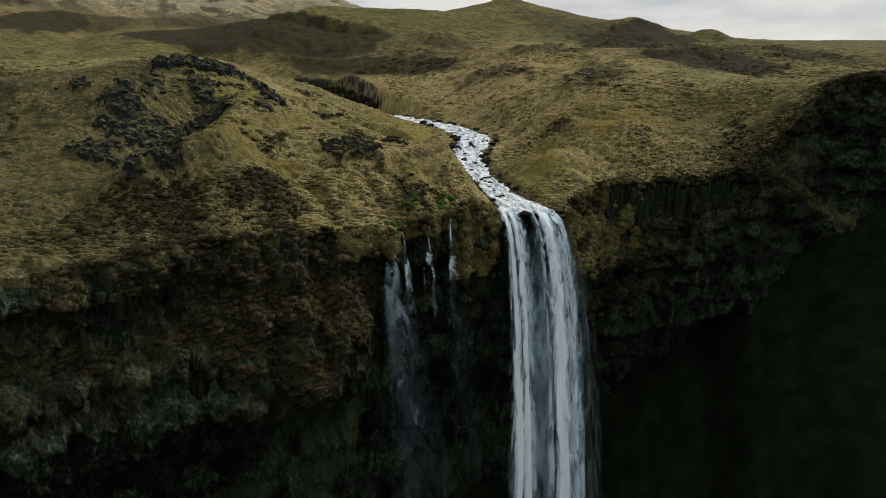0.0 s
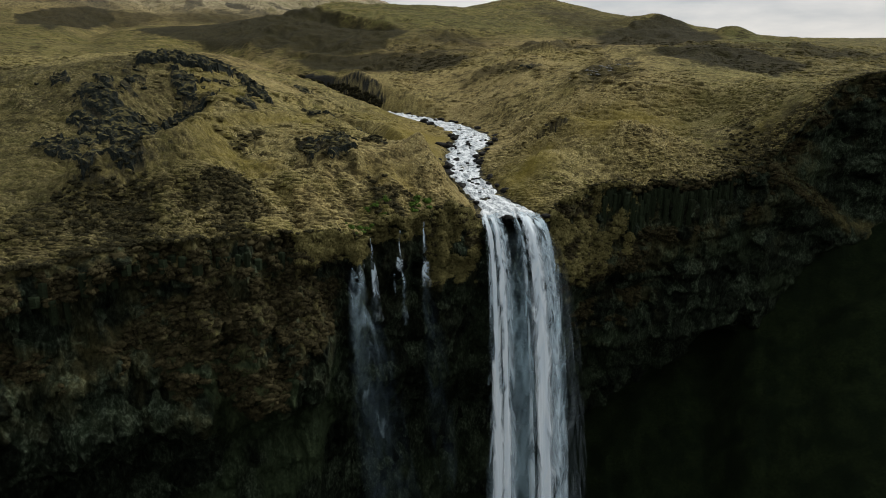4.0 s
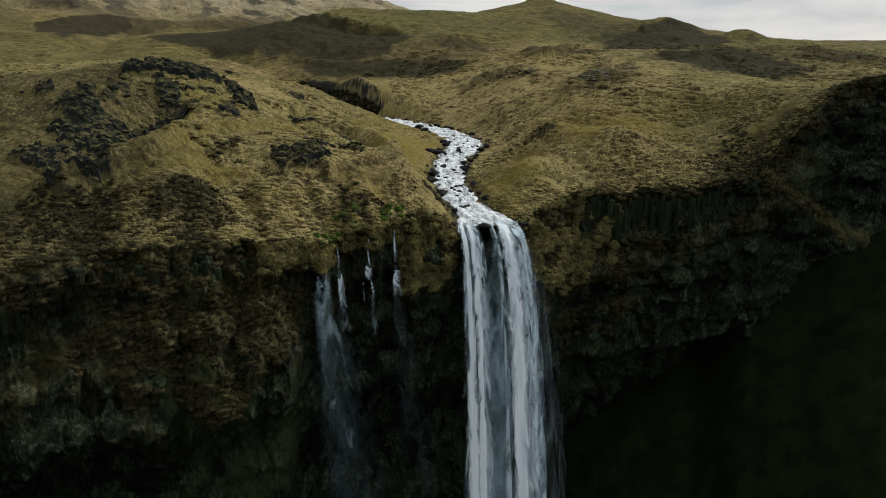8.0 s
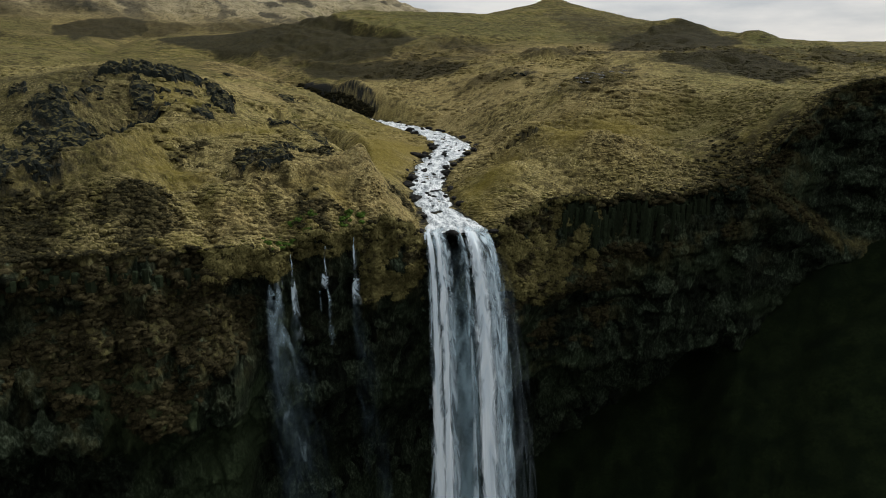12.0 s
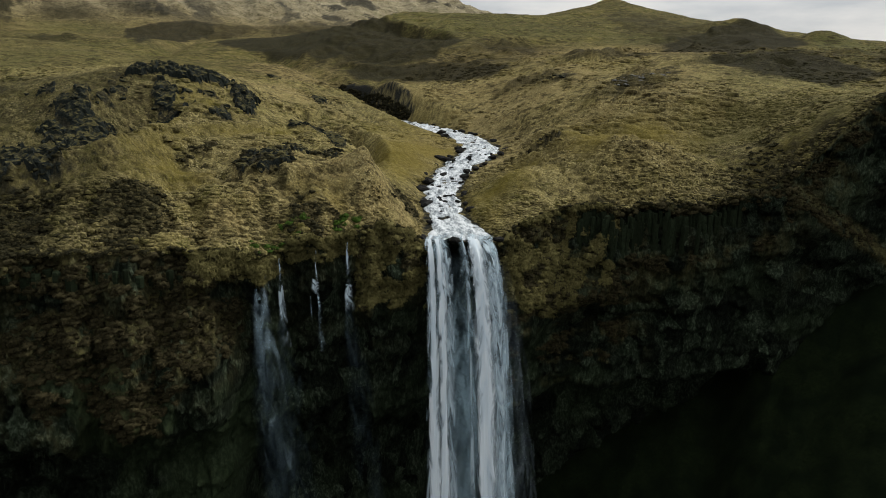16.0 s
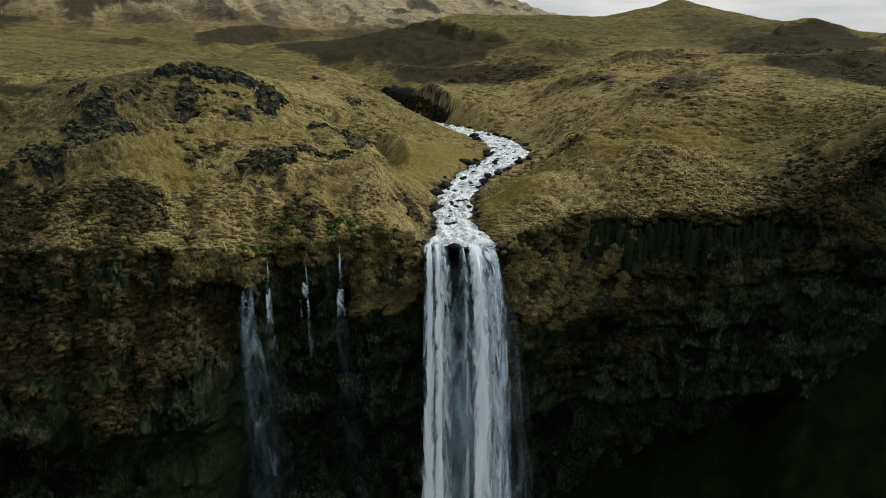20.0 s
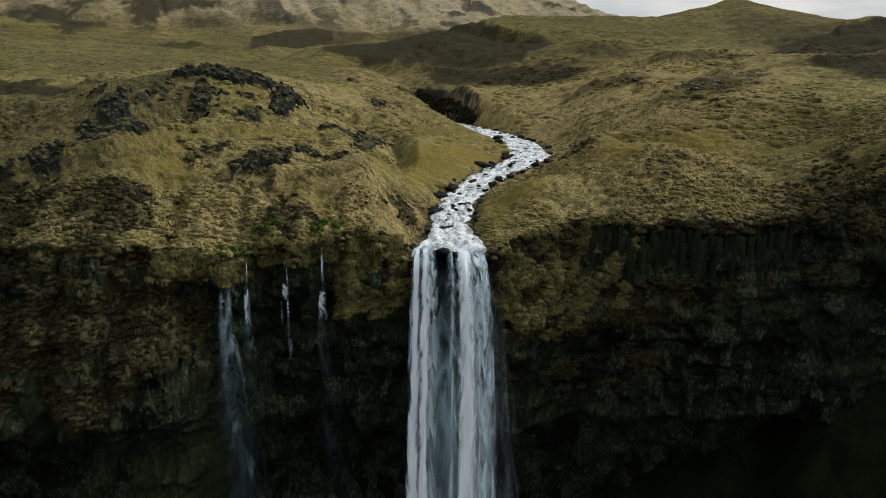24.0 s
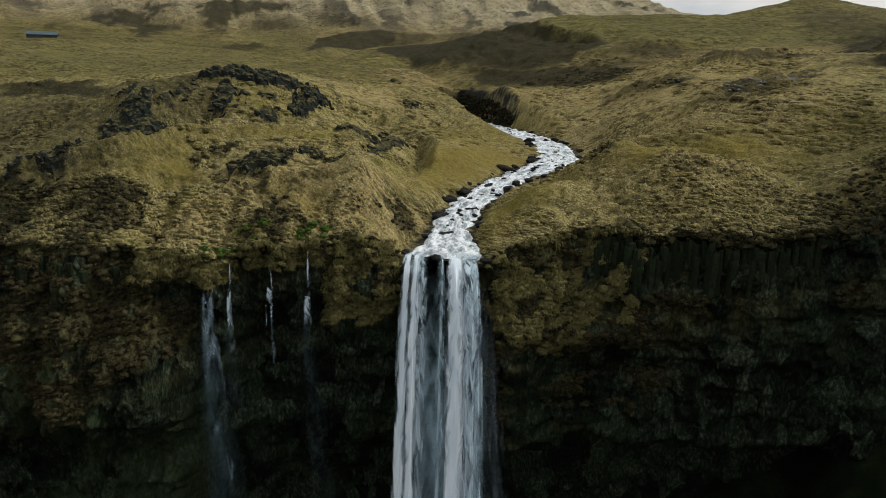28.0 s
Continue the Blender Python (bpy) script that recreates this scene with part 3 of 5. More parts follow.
# ground cover in patches: bearing in degrees and reach in metres from the fan's middle, half spans of both
HEATHER = [(-40.7, 160, 3.1, 10)]
HEATHER += [(-40.5, 99, 3.2, 6), (-38.7, 655, 2.2, 30), (-34.3, 676, 2.0, 25), (-39.3, 439, 1.5, 12), (-21.4, 610, 4.9, 53), (-17.0, 350, 2.4, 37), (-12.2, 331, 2.9, 21), (-14.3, 287, 5.3, 13.4), (-9.3, 258, 5.0, 14.8), (-30.0, 582, 3.9, 42), (-27.2, 613, 2.4, 29), (8.7, 322, 3.0, 25), (14.2, 254, 3.0, 32),
           (11.6, 223, 3.1, 8.2), (1.7, 245, 2.6, 11.3), (-4.9, 289, 2.7, 19.5), (21.8, 266, 4.0, 30), (-2.9, 215, 2.2, 4.5), (-18.2, 302, 2.6, 14), (-46.5, 205, 5.8, 16), (-36.0, 97, 3.0, 6.5), (-29.2, 96.5, 2.5, 5.0), (4.9, 188, 2.5, 10), (-18.1, 252, 1.6, 6.7)]
TAN = [(-13.5, 108, 7.5, 9), (-2.7, 197, 4.9, 16.5), (3.8, 170, 4.2, 10.4), (7.7, 199, 3.2, 14), (-0.3, 219, 2.6, 12.7), (-8.2, 218, 3.1, 6.8), (-20.7, 257, 2.5, 25.6), (-21.7, 193, 2.6, 17.4), (-22.9, 275, 2.1, 15.5), (7.5, 177, 3.7, 11.4), (12.3, 168, 3.5, 7), (-22.9, 97, 3.2, 3),
       (-14.7, 102, 2.5, 2.5), (2.0, 270, 9, 30), (-30, 700, 12, 180)]
FIELD = [(15.5, 166, 4.0, 16), (19.0, 158, 5.0, 18), (14.0, 205, 4.5, 22), (-42, 112, 7.5, 20), (-46, 160, 8, 28), (-34, 117, 2.6, 6), (-12.6, 760, 3.5, 120), (-7.8, 373, 4.0, 59), (-2.8, 335, 4.0, 25), (-48.6, 283, 6.2, 47), (-40.7, 257, 4.7, 37), (4.6, 323, 3.8, 14), (-37.6, 285, 3.8, 40), (19.4, 327, 1.8, 23), (-37.8, 589, 2.6, 33)]
MOSS = [(2.5, 146, 3.4, 3.5), (-2.2, 125, 1.3, 4.0), (-2.9, 127, 1.4, 5.9), (-4.0, 118, 1.1, 3.8), (4.4, 154, 3.8, 9.0), (11.2, 167, 2.3, 4.6), (9.4, 155, 2.4, 5.4), (-29.7, 114, 2.1, 7.5), (-26.3, 108, 1.5, 3.6), (-11.5, 178, 2.6, 20), (-9.6, 165, 2.1, 9.2), (-41.1, 117, 2.4, 4.1), (-42.2, 104, 1.3, 4.5),
        (-45.2, 95, 1.5, 2.7), (-38.5, 116, 4.5, 9.9), (14.5, 166, 1.8, 6.7), (-16.4, 104, 1.7, 2.1), (-44.9, 105, 1.2, 2.5)]
ROCK = [(-23.1, 250, 0.5, 4.0), (-16.8, 237, 0.9, 3.5), (-0.8, 207, 1.3, 1.6)]
SCAR = (23.4, 140.6, 2.9)       # a washed-out hollow by the river


# larger stretches with clear borders, by their outlines on the plan
HEATH = [[(-164, 342), (-150, 400), (-110, 400), (-72, 349), (-60, 336), (-20, 302), (-28, 270), (-45, 264), (-78, 276), (-117, 300)], [(-60, 262), (-27, 269), (6, 241), (1, 225), (-27, 235), (-54, 253)],
         [(-320, 488), (-312, 535), (-297, 573), (-263, 525), (-241, 444), (-195, 327)], [(57, 307), (76, 338), (109, 364), (114, 308), (96, 287), (65, 236)], [(60, 216), (91, 274), (98, 237), (103, 207), (89, 189), (73, 200)],
         [(-142, 138), (-146, 150), (-124, 151), (-65, 123), (-77, 126), (-111, 132), (-119, 126)]]
FELLS = [[(-487, 403), (-495, 430), (-490, 455), (-466, 440), (-434, 443), (-393, 384), (-355, 341), (-460, 417), (-454, 392)], [(-487, 513), (-425, 577), (-416, 566), (-429, 519), (-418, 487), (-380, 434), (-416, 459), (-442, 476)], [(-506, 465), (-490, 495), (-471, 460), (-478, 451)], [(-368, 563), (-345, 571), (-327, 557), (-341, 549)], [(-435, 327), (-486, 372), (-421, 331)]]      # dark heath on the far range
BROW = [[(-7, 353), (46, 430), (86, 346), (63, 323), (45, 344), (23, 377), (7, 349)]]      # thin heath over the brow of the hill
MEADOW = [[(-72, 348), (-60, 335), (-20, 301), (-2, 300), (30, 320), (45, 360), (30, 420), (-30, 440), (-72, 400)], [(-267, 207), (-264, 295), (-214, 300), (-168, 287), (-60, 146), (-70, 136), (-124, 151), (-152, 144)],
          [(118, 313), (131, 322), (133, 297), (109, 272)]]


# crags on the knoll, on its crest and in the hollows behind, by their outlines on the plan
CRAGS_KNOLL = [[(-56.5, 110.0), (-54.8, 112.8), (-53.2, 113.5), (-49.7, 114.8), (-47.7, 113.9), (-44.0, 114.1), (-40.5, 107.5), (-43.0, 103.5), (-48.5, 104.5)],
               [(-54.7, 114.8), (-57.3, 120.5), (-53.4, 118.0), (-52.4, 115.8)], [(-64.3, 116.7), (-66.5, 120.3), (-65.5, 122.5), (-61.3, 118.3)], [(-57.7, 113.0), (-57.0, 115.2), (-53.5, 115.4), (-51.5, 115.8), (-52.8, 113.4)],
               [(-56.1, 101.2), (-53.5, 102.9), (-50.3, 101.2), (-47.5, 97.0), (-51.4, 97.5)], [(-50.9, 101.8), (-51.3, 104.6), (-49.2, 104.7), (-47.6, 101.8)], [(-39.6, 83.3), (-38.8, 88.1), (-34.8, 90.9), (-33.8, 88.3), (-36.2, 86.1)],
               [(-52.0, 117.6), (-51.9, 120.4), (-50.2, 118.5)]]
CRAGS_CREST = [[(-53.0, 129.6), (-56.0, 134.0), (-52.0, 138.0), (-47.0, 138.0), (-45.0, 134.5), (-49.4, 131.5)], [(-46.6, 135.5), (-48.0, 140.0), (-45.5, 146.5), (-40.0, 150.5), (-38.5, 147.0), (-42.0, 142.0), (-44.0, 136.0)],
               [(-40.9, 150.0), (-37.6, 150.0), (-34.5, 142.0), (-29.8, 129.0), (-33.4, 131.0), (-37.8, 139.0)], [(-46.9, 129.4), (-44.4, 129.8), (-41.0, 128.6), (-41.2, 124.2), (-43.8, 123.4)],
               [(-43.5, 115.0), (-44.0, 118.5), (-42.7, 122.5), (-38.4, 124.5), (-37.6, 121.6), (-40.6, 119.4), (-40.5, 115.0)], [(-55.9, 127.0), (-56.4, 129.4), (-53.7, 127.1), (-54.0, 125.5)], [(-53.1, 123.7), (-51.5, 124.8), (-50.2, 123.3), (-51.8, 122.2)],
               [(-40.9, 133.9), (-40.6, 136.2), (-38.8, 132.8), (-39.5, 131.6)], [(-34.2, 123.6), (-33.4, 128.0), (-32.0, 124.9)]]
CRAGS_HOLLOW = [[(-22.8, 134.0), (-26.0, 142.0), (-21.0, 142.0), (-17.8, 132.6)], [(-25.0, 153.0), (-21.5, 153.0), (-15.0, 140.0), (-10.8, 126.6), (-14.0, 130.0), (-19.0, 141.0)], [(-37.8, 180.0), (-38.6, 187.0), (-36.0, 185.0), (-35.1, 177.5)],
                [(-15.7, 105.6), (-15.8, 110.0), (-12.1, 107.9), (-9.7, 101.4), (-11.9, 99.4)], [(-16.8, 100.4), (-18.6, 106.3), (-17.3, 107.4), (-14.9, 102.7), (-15.2, 100.0)], [(-13.6, 110.1), (-15.6, 117.0), (-12.5, 116.4), (-11.8, 113.1)], [(-8.8, 109.3), (-10.6, 117.0), (-9.1, 118.0), (-7.0, 111.1)]]
CRAGS = CRAGS_KNOLL + CRAGS_CREST + CRAGS_HOLLOW
RAVINE = [(-53, 238), (-52, 232), (-46, 226.5), (-38, 220), (-28, 212), (-21, 207), (-18.5, 209), (-23, 217), (-27, 220), (-38, 229), (-50, 241)]
RAVINE_SIDE = [(-60, 246), (-56, 228), (-30, 206), (-16, 197), (-8, 203), (-24, 222), (-46, 242)]
HEATH_NEAR = [[(-25.7, 82.3), (-25.1, 84.2), (-25.3, 87.5), (-22.6, 88.7), (-19.2, 86.6), (-19.4, 84.0), (-18.0, 81.2), (-18.7, 78.3), (-20.8, 78.4), (-23.0, 79.6)], [(-5.9, 93.0), (-5.8, 97.3), (-2.8, 96.5), (-2.4, 94.2), (-3.1, 91.4), (-5.0, 91.4)],
              [(4.0, 109.5), (3.0, 115.0), (4.2, 114.9), (7.6, 112.0), (8.6, 109.0), (6.9, 107.8)], [(-27.3, 103.4), (-28.0, 107.9), (-26.3, 108.2), (-25.4, 104.6), (-25.4, 101.6)]]
HEATH_EDGE = [[(-41.5, 81.9), (-36.9, 82.7), (-32.8, 87.3), (-28.8, 79.8), (-25.8, 72.4), (-27.9, 70.7), (-31.6, 67.7), (-35.3, 71.2), (-38.9, 77.6)], [(32.1, 178.4), (35.6, 185.4), (44.8, 199.1), (53.3, 210.3), (52.0, 192.5), (42.2, 183.4), (36.6, 174.4)],
              [(16.9, 211.4), (20.1, 211.8), (25.7, 209.0), (26.5, 202.9), (21.2, 205.4)], [(23.2, 232.3), (27.8, 235.1), (41.6, 246.3), (62.6, 290.0), (55.8, 244.4), (41.0, 235.7), (30.5, 232.3)],
              [(54.7, 130.5), (55.8, 136.2), (59.8, 141.7), (65.2, 148.1), (65.6, 134.3), (60.0, 131.4)]]
GREENS = [[(-29.2, 95.0), (-30.9, 101.6), (-27.6, 102.3), (-22.5, 96.8), (-25.4, 96.3), (-26.8, 92.9)], [(-38.3, 83.0), (-36.2, 86.1), (-32.1, 90.2), (-29.9, 90.7), (-33.6, 86.7), (-37.5, 81.9)], [(-28.7, 120.6), (-22.0, 131.5), (-20.7, 129.6), (-26.7, 117.5)],
          [(-31.2, 96.9), (-31.6, 109.7), (-28.3, 119.8), (-27.7, 118.5), (-31.0, 108.6), (-30.1, 95.8)], [(-37.7, 120.4), (-36.2, 120.0), (-30.9, 110.3), (-31.4, 109.2)], [(-44.8, 137.3), (-44.9, 140.6), (-36.8, 126.1), (-38.1, 126.5)]]
GREENS_BANK = [[(-10.5, 145.1), (-7.9, 163.7), (0.2, 170.4), (4.3, 163.2), (1.7, 154.7), (-0.9, 128.9), (-1.0, 115.0)], [(26.6, 135.6), (28.2, 139.6), (37.0, 155.1), (47.3, 156.8), (52.9, 155.7), (41.8, 137.4), (34.7, 134.1), (29.8, 132.5)],
               [(50.5, 154.4), (63.8, 156.8), (62.7, 151.3), (52.1, 150.1)], [(14.0, 121.3), (15.4, 128.7), (18.8, 135.7), (23.3, 136.3), (21.2, 122.3), (18.2, 119.8)], [(59.0, 137.8), (64.5, 142.5), (75.3, 149.1), (74.2, 144.4), (66.0, 140.6), (59.6, 136.6)]]


def within(x, y, outline, soft):
    """How far, 0 to 1, each place lies inside an outline."""
    px, py = [p[0] for p in outline], [p[1] for p in outline]
    m = (x > min(px) - soft) & (x < max(px) + soft) & (y > min(py) - soft) & (y < max(py) + soft)
    total = np.zeros(x.shape)
    if not m.any():
        return total
    xs, ys = x[m], y[m]
    inside, best = np.zeros(xs.shape, bool), np.full(xs.shape, 1e9)
    for (ax, ay), (bx, by) in zip(outline, outline[1:] + outline[:1]):
        if ay != by:
            inside ^= ((ay > ys) != (by > ys)) & (xs < (bx - ax) * (ys - ay) / (by - ay) + ax)
        lx, ly = bx - ax, by - ay
        t = np.clip(((xs - ax) * lx + (ys - ay) * ly) / (lx * lx + ly * ly), 0, 1)
        best = np.minimum(best, np.hypot(xs - ax - t * lx, ys - ay - t * ly))
    total[m] = smooth(-soft, soft, np.where(inside, best, -best))
    return total


def stretch_cover(x, y, outlines, soft, wander=2.2):
    wx, wy = x + wander * fbm(x * 0.12, y * 0.12, octaves=4, seed=91), y + wander * fbm(x * 0.12, y * 0.12, octaves=4, seed=92)
    total = np.zeros(x.shape)
    for o in outlines:
        total = np.maximum(total, within(wx, wy, o, soft))
    return total


def broken_cover(x, y, outlines, soft=1.6, holes=0.75):
    """Like stretch_cover, with ragged borders and gaps of grass inside."""
    w = stretch_cover(x, y, outlines, soft, 0.9)
    out = np.zeros(x.shape)
    m = w > 0.01
    if m.any():
        out[m] = smooth(0.35, 0.62, w[m] * (1 + 0.15) + holes * 0.6 * fbm(x[m] * 0.55, y[m] * 0.75, octaves=4, seed=93) - 0.02)
    return out


def cover(bearing, reach, patches, edge=0.55, wild=0.7):
    """How far, 0 to 1, each place lies within the patches, with ragged borders."""
    total = np.zeros(np.broadcast(bearing, reach).shape)
    ragged = wild * fbm(bearing * 0.9, np.log(reach) * 45, octaves=4, seed=83)
    for b, r0, db, dr in patches:
        total = np.maximum(total, smooth(1 + edge, 1 - edge, np.sqrt(((bearing - b) / db) ** 2 + ((reach - r0) / dr) ** 2) + ragged))
    return total


def land(x, y, detail=True):
    """The height of the moor at (x, y)."""
    x, y = np.asarray(x, float), np.asarray(y, float)
    h = hills(x, y) + mountain(x, y) + fold_height(x, y)
    # the far meadow is a level shelf with a scarp on its near side
    shelf = np.minimum(37.6 - 0.0404 * x + 0.1957 * y, 114.5)
    h = h + (shelf - h) * within(x, y, MEADOW[0], 2.5) * smooth(430, 400, y)
    base = h
    if detail:
        reach, bearing = np.hypot(x - MIDX, y - MIDY), np.degrees(np.arctan2(x - MIDX, y - MIDY))
        h = h + 0.45 * fbm(x * 0.055, y * 0.055, octaves=3, seed=2) * smooth(80, 110, reach)
        h = h + 0.6 * (0.35 - np.abs(fbm(x * 0.10, y * 0.075, octaves=3, seed=14))) * smooth(84, 105, reach)
        rough = np.clip(0.55 + 0.6 * fbm(x * 0.04, y * 0.04, octaves=2, seed=77), 0.2, 1.2)
        # frost hummocks, rounded on top, with narrow creases between them
        rolls = np.abs(fbm(x * 0.75, y * 1.25, octaves=3, seed=9))
        near = reach < 235
        if near.any():
            xs, ys = x[near], y[near]
            lawn = 1 - 0.85 * stretch_cover(xs, ys, GREENS + GREENS_BANK, 1.5, 0.8)
            lumpy = np.clip(0.75 + 0.9 * fbm(xs * 0.06, ys * 0.06, octaves=3, seed=78), 0.25, 1.3) * lawn * smooth(235, 150, reach[near])
            h[near] = h[near] + lumpy * (0.46 * domes(xs, ys, 1.25, 300) + 0.22 * domes(xs, ys, 0.7, 310))
        h = h + rough * (0.22 * (np.sqrt(rolls + 0.01) - 0.5) * smooth(600, 200, reach)) + 0.13 * fbm(x * 1.3, y * 1.3, octaves=2, seed=19) * smooth(400, 150, reach)
        # sheep tracks step the slopes
        phase = (h / 0.85 + 0.9 * fbm(x * 0.11, y * 0.11, octaves=3, seed=101)) % 1.0
        tread = np.where(phase < 0.72, phase / 0.72, (1 - phase) / 0.28) - 0.5
        h = h + np.where(x > 12, 0.55, 0.3) * tread * smooth(-0.25, 0.35, fbm(x * 0.03, y * 0.03, octaves=2, seed=102)) * smooth(420, 260, reach)
        h = h + 1.6 * cover(bearing, reach, HEATHER) * fbm(x * 0.12, y * 0.12, octaves=3, seed=29) + 0.8 * cover(bearing, reach, ROCK) + 0.5 * broken_cover(x, y, CRAGS + HEATH_NEAR)
    # steep walls stay free of bumps
    h = h + (base - h) * 0.85 * within(x, y, RAVINE_SIDE, 5.0)
    # the hollow has a steep wall behind and opens towards the river
    sx, sy = x - SCAR[0], y - SCAR[1]
    sd = np.hypot(sx * 0.9, sy) + 0.35 * fbm(x * 0.7, y * 0.7, octaves=2, seed=131)
    h = h - (2.3 + 0.45 * np.clip(sy + 0.4 * sx, -4, 4)) * smooth(SCAR[2], SCAR[2] - 0.7, sd)
    d, level, wide = river_near(x, y)
    bank = np.where(d < wide * 0.5 + 0.3, 0, smooth(0, 1, np.clip((d - wide * 0.5 - 0.3) / np.interp(y, [186, 204], [9.0, 6.0]), 0, 1)) * 0.75 + 0.25 * smooth(0, 2.0, d - wide * 0.5 - 0.3))
    near = d < wide * 0.5 + 9.5
    return np.where(near, level - 0.35 + (h - level + 0.35) * bank, h)

# ---- ground, cliff and gorge, laid out in a fan that follows the cliff's edge ----
EDGE = [(-420, -160), (-200, -30), (-110, 25), (-64, 49), (-44, 60), (-32, 68.5), (-19.5, 77.8), (-12, 83.2), (-6.5, 87.6), (1.4, 96.2), (6.5, 102.5), (9.9, 105.4), (14.2, 106.4), (19.2, 107.6), (21.5, 110.5),
        (26, 116.5), (32, 120.6), (41, 124.2), (51, 127.6), (63, 133.6), (75, 139.8), (83, 144), (100, 141), (150, 118), (260, 70), (460, -60)]
EDGE_LINE = curve(EDGE, 10)
EDGE_BEARING = np.arctan2(EDGE_LINE[:, 0] - MIDX, EDGE_LINE[:, 1] - MIDY)
EDGE_REACH = np.hypot(EDGE_LINE[:, 0] - MIDX, EDGE_LINE[:, 1] - MIDY)


def edge_reach(bearing):
    x = np.interp(bearing, EDGE_BEARING, EDGE_LINE[:, 0])
    calm = smooth(1, 4, np.abs(x - 14.4) - 4)
    return np.interp(bearing, EDGE_BEARING, EDGE_REACH) + calm * (0.7 * fbm(bearing * 40, bearing * 0, octaves=4, seed=44))


COLUMNS = np.radians(np.concatenate([np.linspace(-108, -62, 24, endpoint=False), np.linspace(-62, 46, 940, endpoint=False), np.linspace(46, 94, 26)]))
RIM = edge_reach(COLUMNS)
RIM_X, RIM_Y = MIDX + RIM * np.sin(COLUMNS), MIDY + RIM * np.cos(COLUMNS)
RIM_Z = land(RIM_X, RIM_Y)


def sheet(name, x, y, z, material, masks=(), smooth_shade=True, uv=None):
    """One mesh object from a grid of places."""
    rows, cols = x.shape
    me = bpy.data.meshes.new(name)
    me.vertices.add(rows * cols)
    me.vertices.foreach_set("co", np.stack([x, y, z], -1).astype(np.float32).ravel())
    i = np.arange((rows - 1) * cols).reshape(rows - 1, cols)[:, :-1].ravel()
    quads = np.stack([i, i + 1, i + cols + 1, i + cols], -1)
    me.loops.add(quads.size)
    me.loops.foreach_set("vertex_index", quads.ravel().astype(np.int32))
    me.polygons.add(len(quads))
    me.polygons.foreach_set("loop_start", np.arange(0, quads.size, 4, dtype=np.int32))
    me.polygons.foreach_set("use_smooth", np.full(len(quads), smooth_shade))
    for key, values in masks:
        me.attributes.new(key, "FLOAT", "POINT").data.foreach_set("value", np.clip(values, 0, 1).astype(np.float32).ravel())
    if uv:
        flat = np.stack([np.broadcast_to(uv[0], x.shape), np.broadcast_to(uv[1], x.shape)], -1).reshape(-1, 2)
        me.uv_layers.new(name="flow").data.foreach_set("uv", flat[quads.ravel()].astype(np.float32).ravel())
    me.update()
    me.validate()
    me.materials.append(material)
    return new(name, me)


def triangles(name, places, faces, material, smooth_shade=False):
    """One mesh object from arrays of places and triangles."""
    me = bpy.data.meshes.new(name)
    me.vertices.add(len(places))
    me.vertices.foreach_set("co", places.astype(np.float32).ravel())
    me.loops.add(faces.size)
    me.loops.foreach_set("vertex_index", faces.astype(np.int32).ravel())
    me.polygons.add(len(faces))
    me.polygons.foreach_set("loop_start", np.arange(0, faces.size, 3, dtype=np.int32))
    me.polygons.foreach_set("use_smooth", np.full(len(faces), smooth_shade))
    me.update()
    me.materials.append(material)
    return me


def part(name, me, parent, m=None, label=""):
    """A mesh as one part under a thing or under a part."""
    ob = new(name, me)
    ob.parent = parent
    if m is not None:
        ob.matrix_basis = m
    return tagged(ob, label) if label else ob


steps = [1.0]
while steps[-1] < 36:
    reach = steps[-1] * 105
    steps.append(steps[-1] * (1 + (0.0021 if reach < 190 else 0.0055 if reach < 420 else 0.012 if reach < 1600 else 0.04)))
steps = np.array(steps)[:, None]
GR = RIM[None, :] * steps
GX, GY = MIDX + GR * np.sin(COLUMNS), MIDY + GR * np.cos(COLUMNS)
GZ = land(GX, GY)
GB = np.broadcast_to(np.degrees(COLUMNS), GR.shape)
bank_d, bank_z, bank_w = river_near(GX, GY)
bed = smooth(1.0, 0.2, bank_d - bank_w * 0.5) * (GR < 280)
slope = np.hypot(np.gradient(GZ, axis=0) / np.maximum(np.gradient(GR, axis=0), 1e-6), 0.0)
scar_d = np.hypot((GX - SCAR[0]) * 0.9, GY - SCAR[1])
scar = smooth(0.8, 0.3, np.abs(scar_d - SCAR[2] + 0.25) + 0.3 * fbm(GX * 0.9, GY * 0.9, octaves=2, seed=132)) * smooth(-1.5, 0.5, GY - SCAR[1] + 0.4 * (GX - SCAR[0]))
scar = np.maximum(1.0 * scar, 0.2 * smooth(SCAR[2] - 0.2, SCAR[2] - 1.2, scar_d))
rock_mask = np.maximum(np.maximum(np.maximum(np.maximum(np.where(GR > 200, 0.9, 0.3) * cover(GB, GR, ROCK), np.maximum(0.7 * broken_cover(GX, GY, CRAGS), broken_cover(GX, GY, [RAVINE], 2.0, 0.6))), scar), bed), 0.7 * smooth(1.4, 2.2, slope - 1.5 * smooth(-22, -16, GX) * smooth(40, 30, GX)) * (GR < 300))
crags = smooth(0.05, 0.25, fbm(GB * 0.6 + np.log(GR) * 9, np.log(GR) * 20, octaves=4, seed=31)) * smooth(-0.3, 0.3, fbm(GX * 0.008, GY * 0.008, octaves=3, seed=54))
rock_mask = np.maximum(rock_mask, 0.8 * crags * smooth(600, 720, GR))
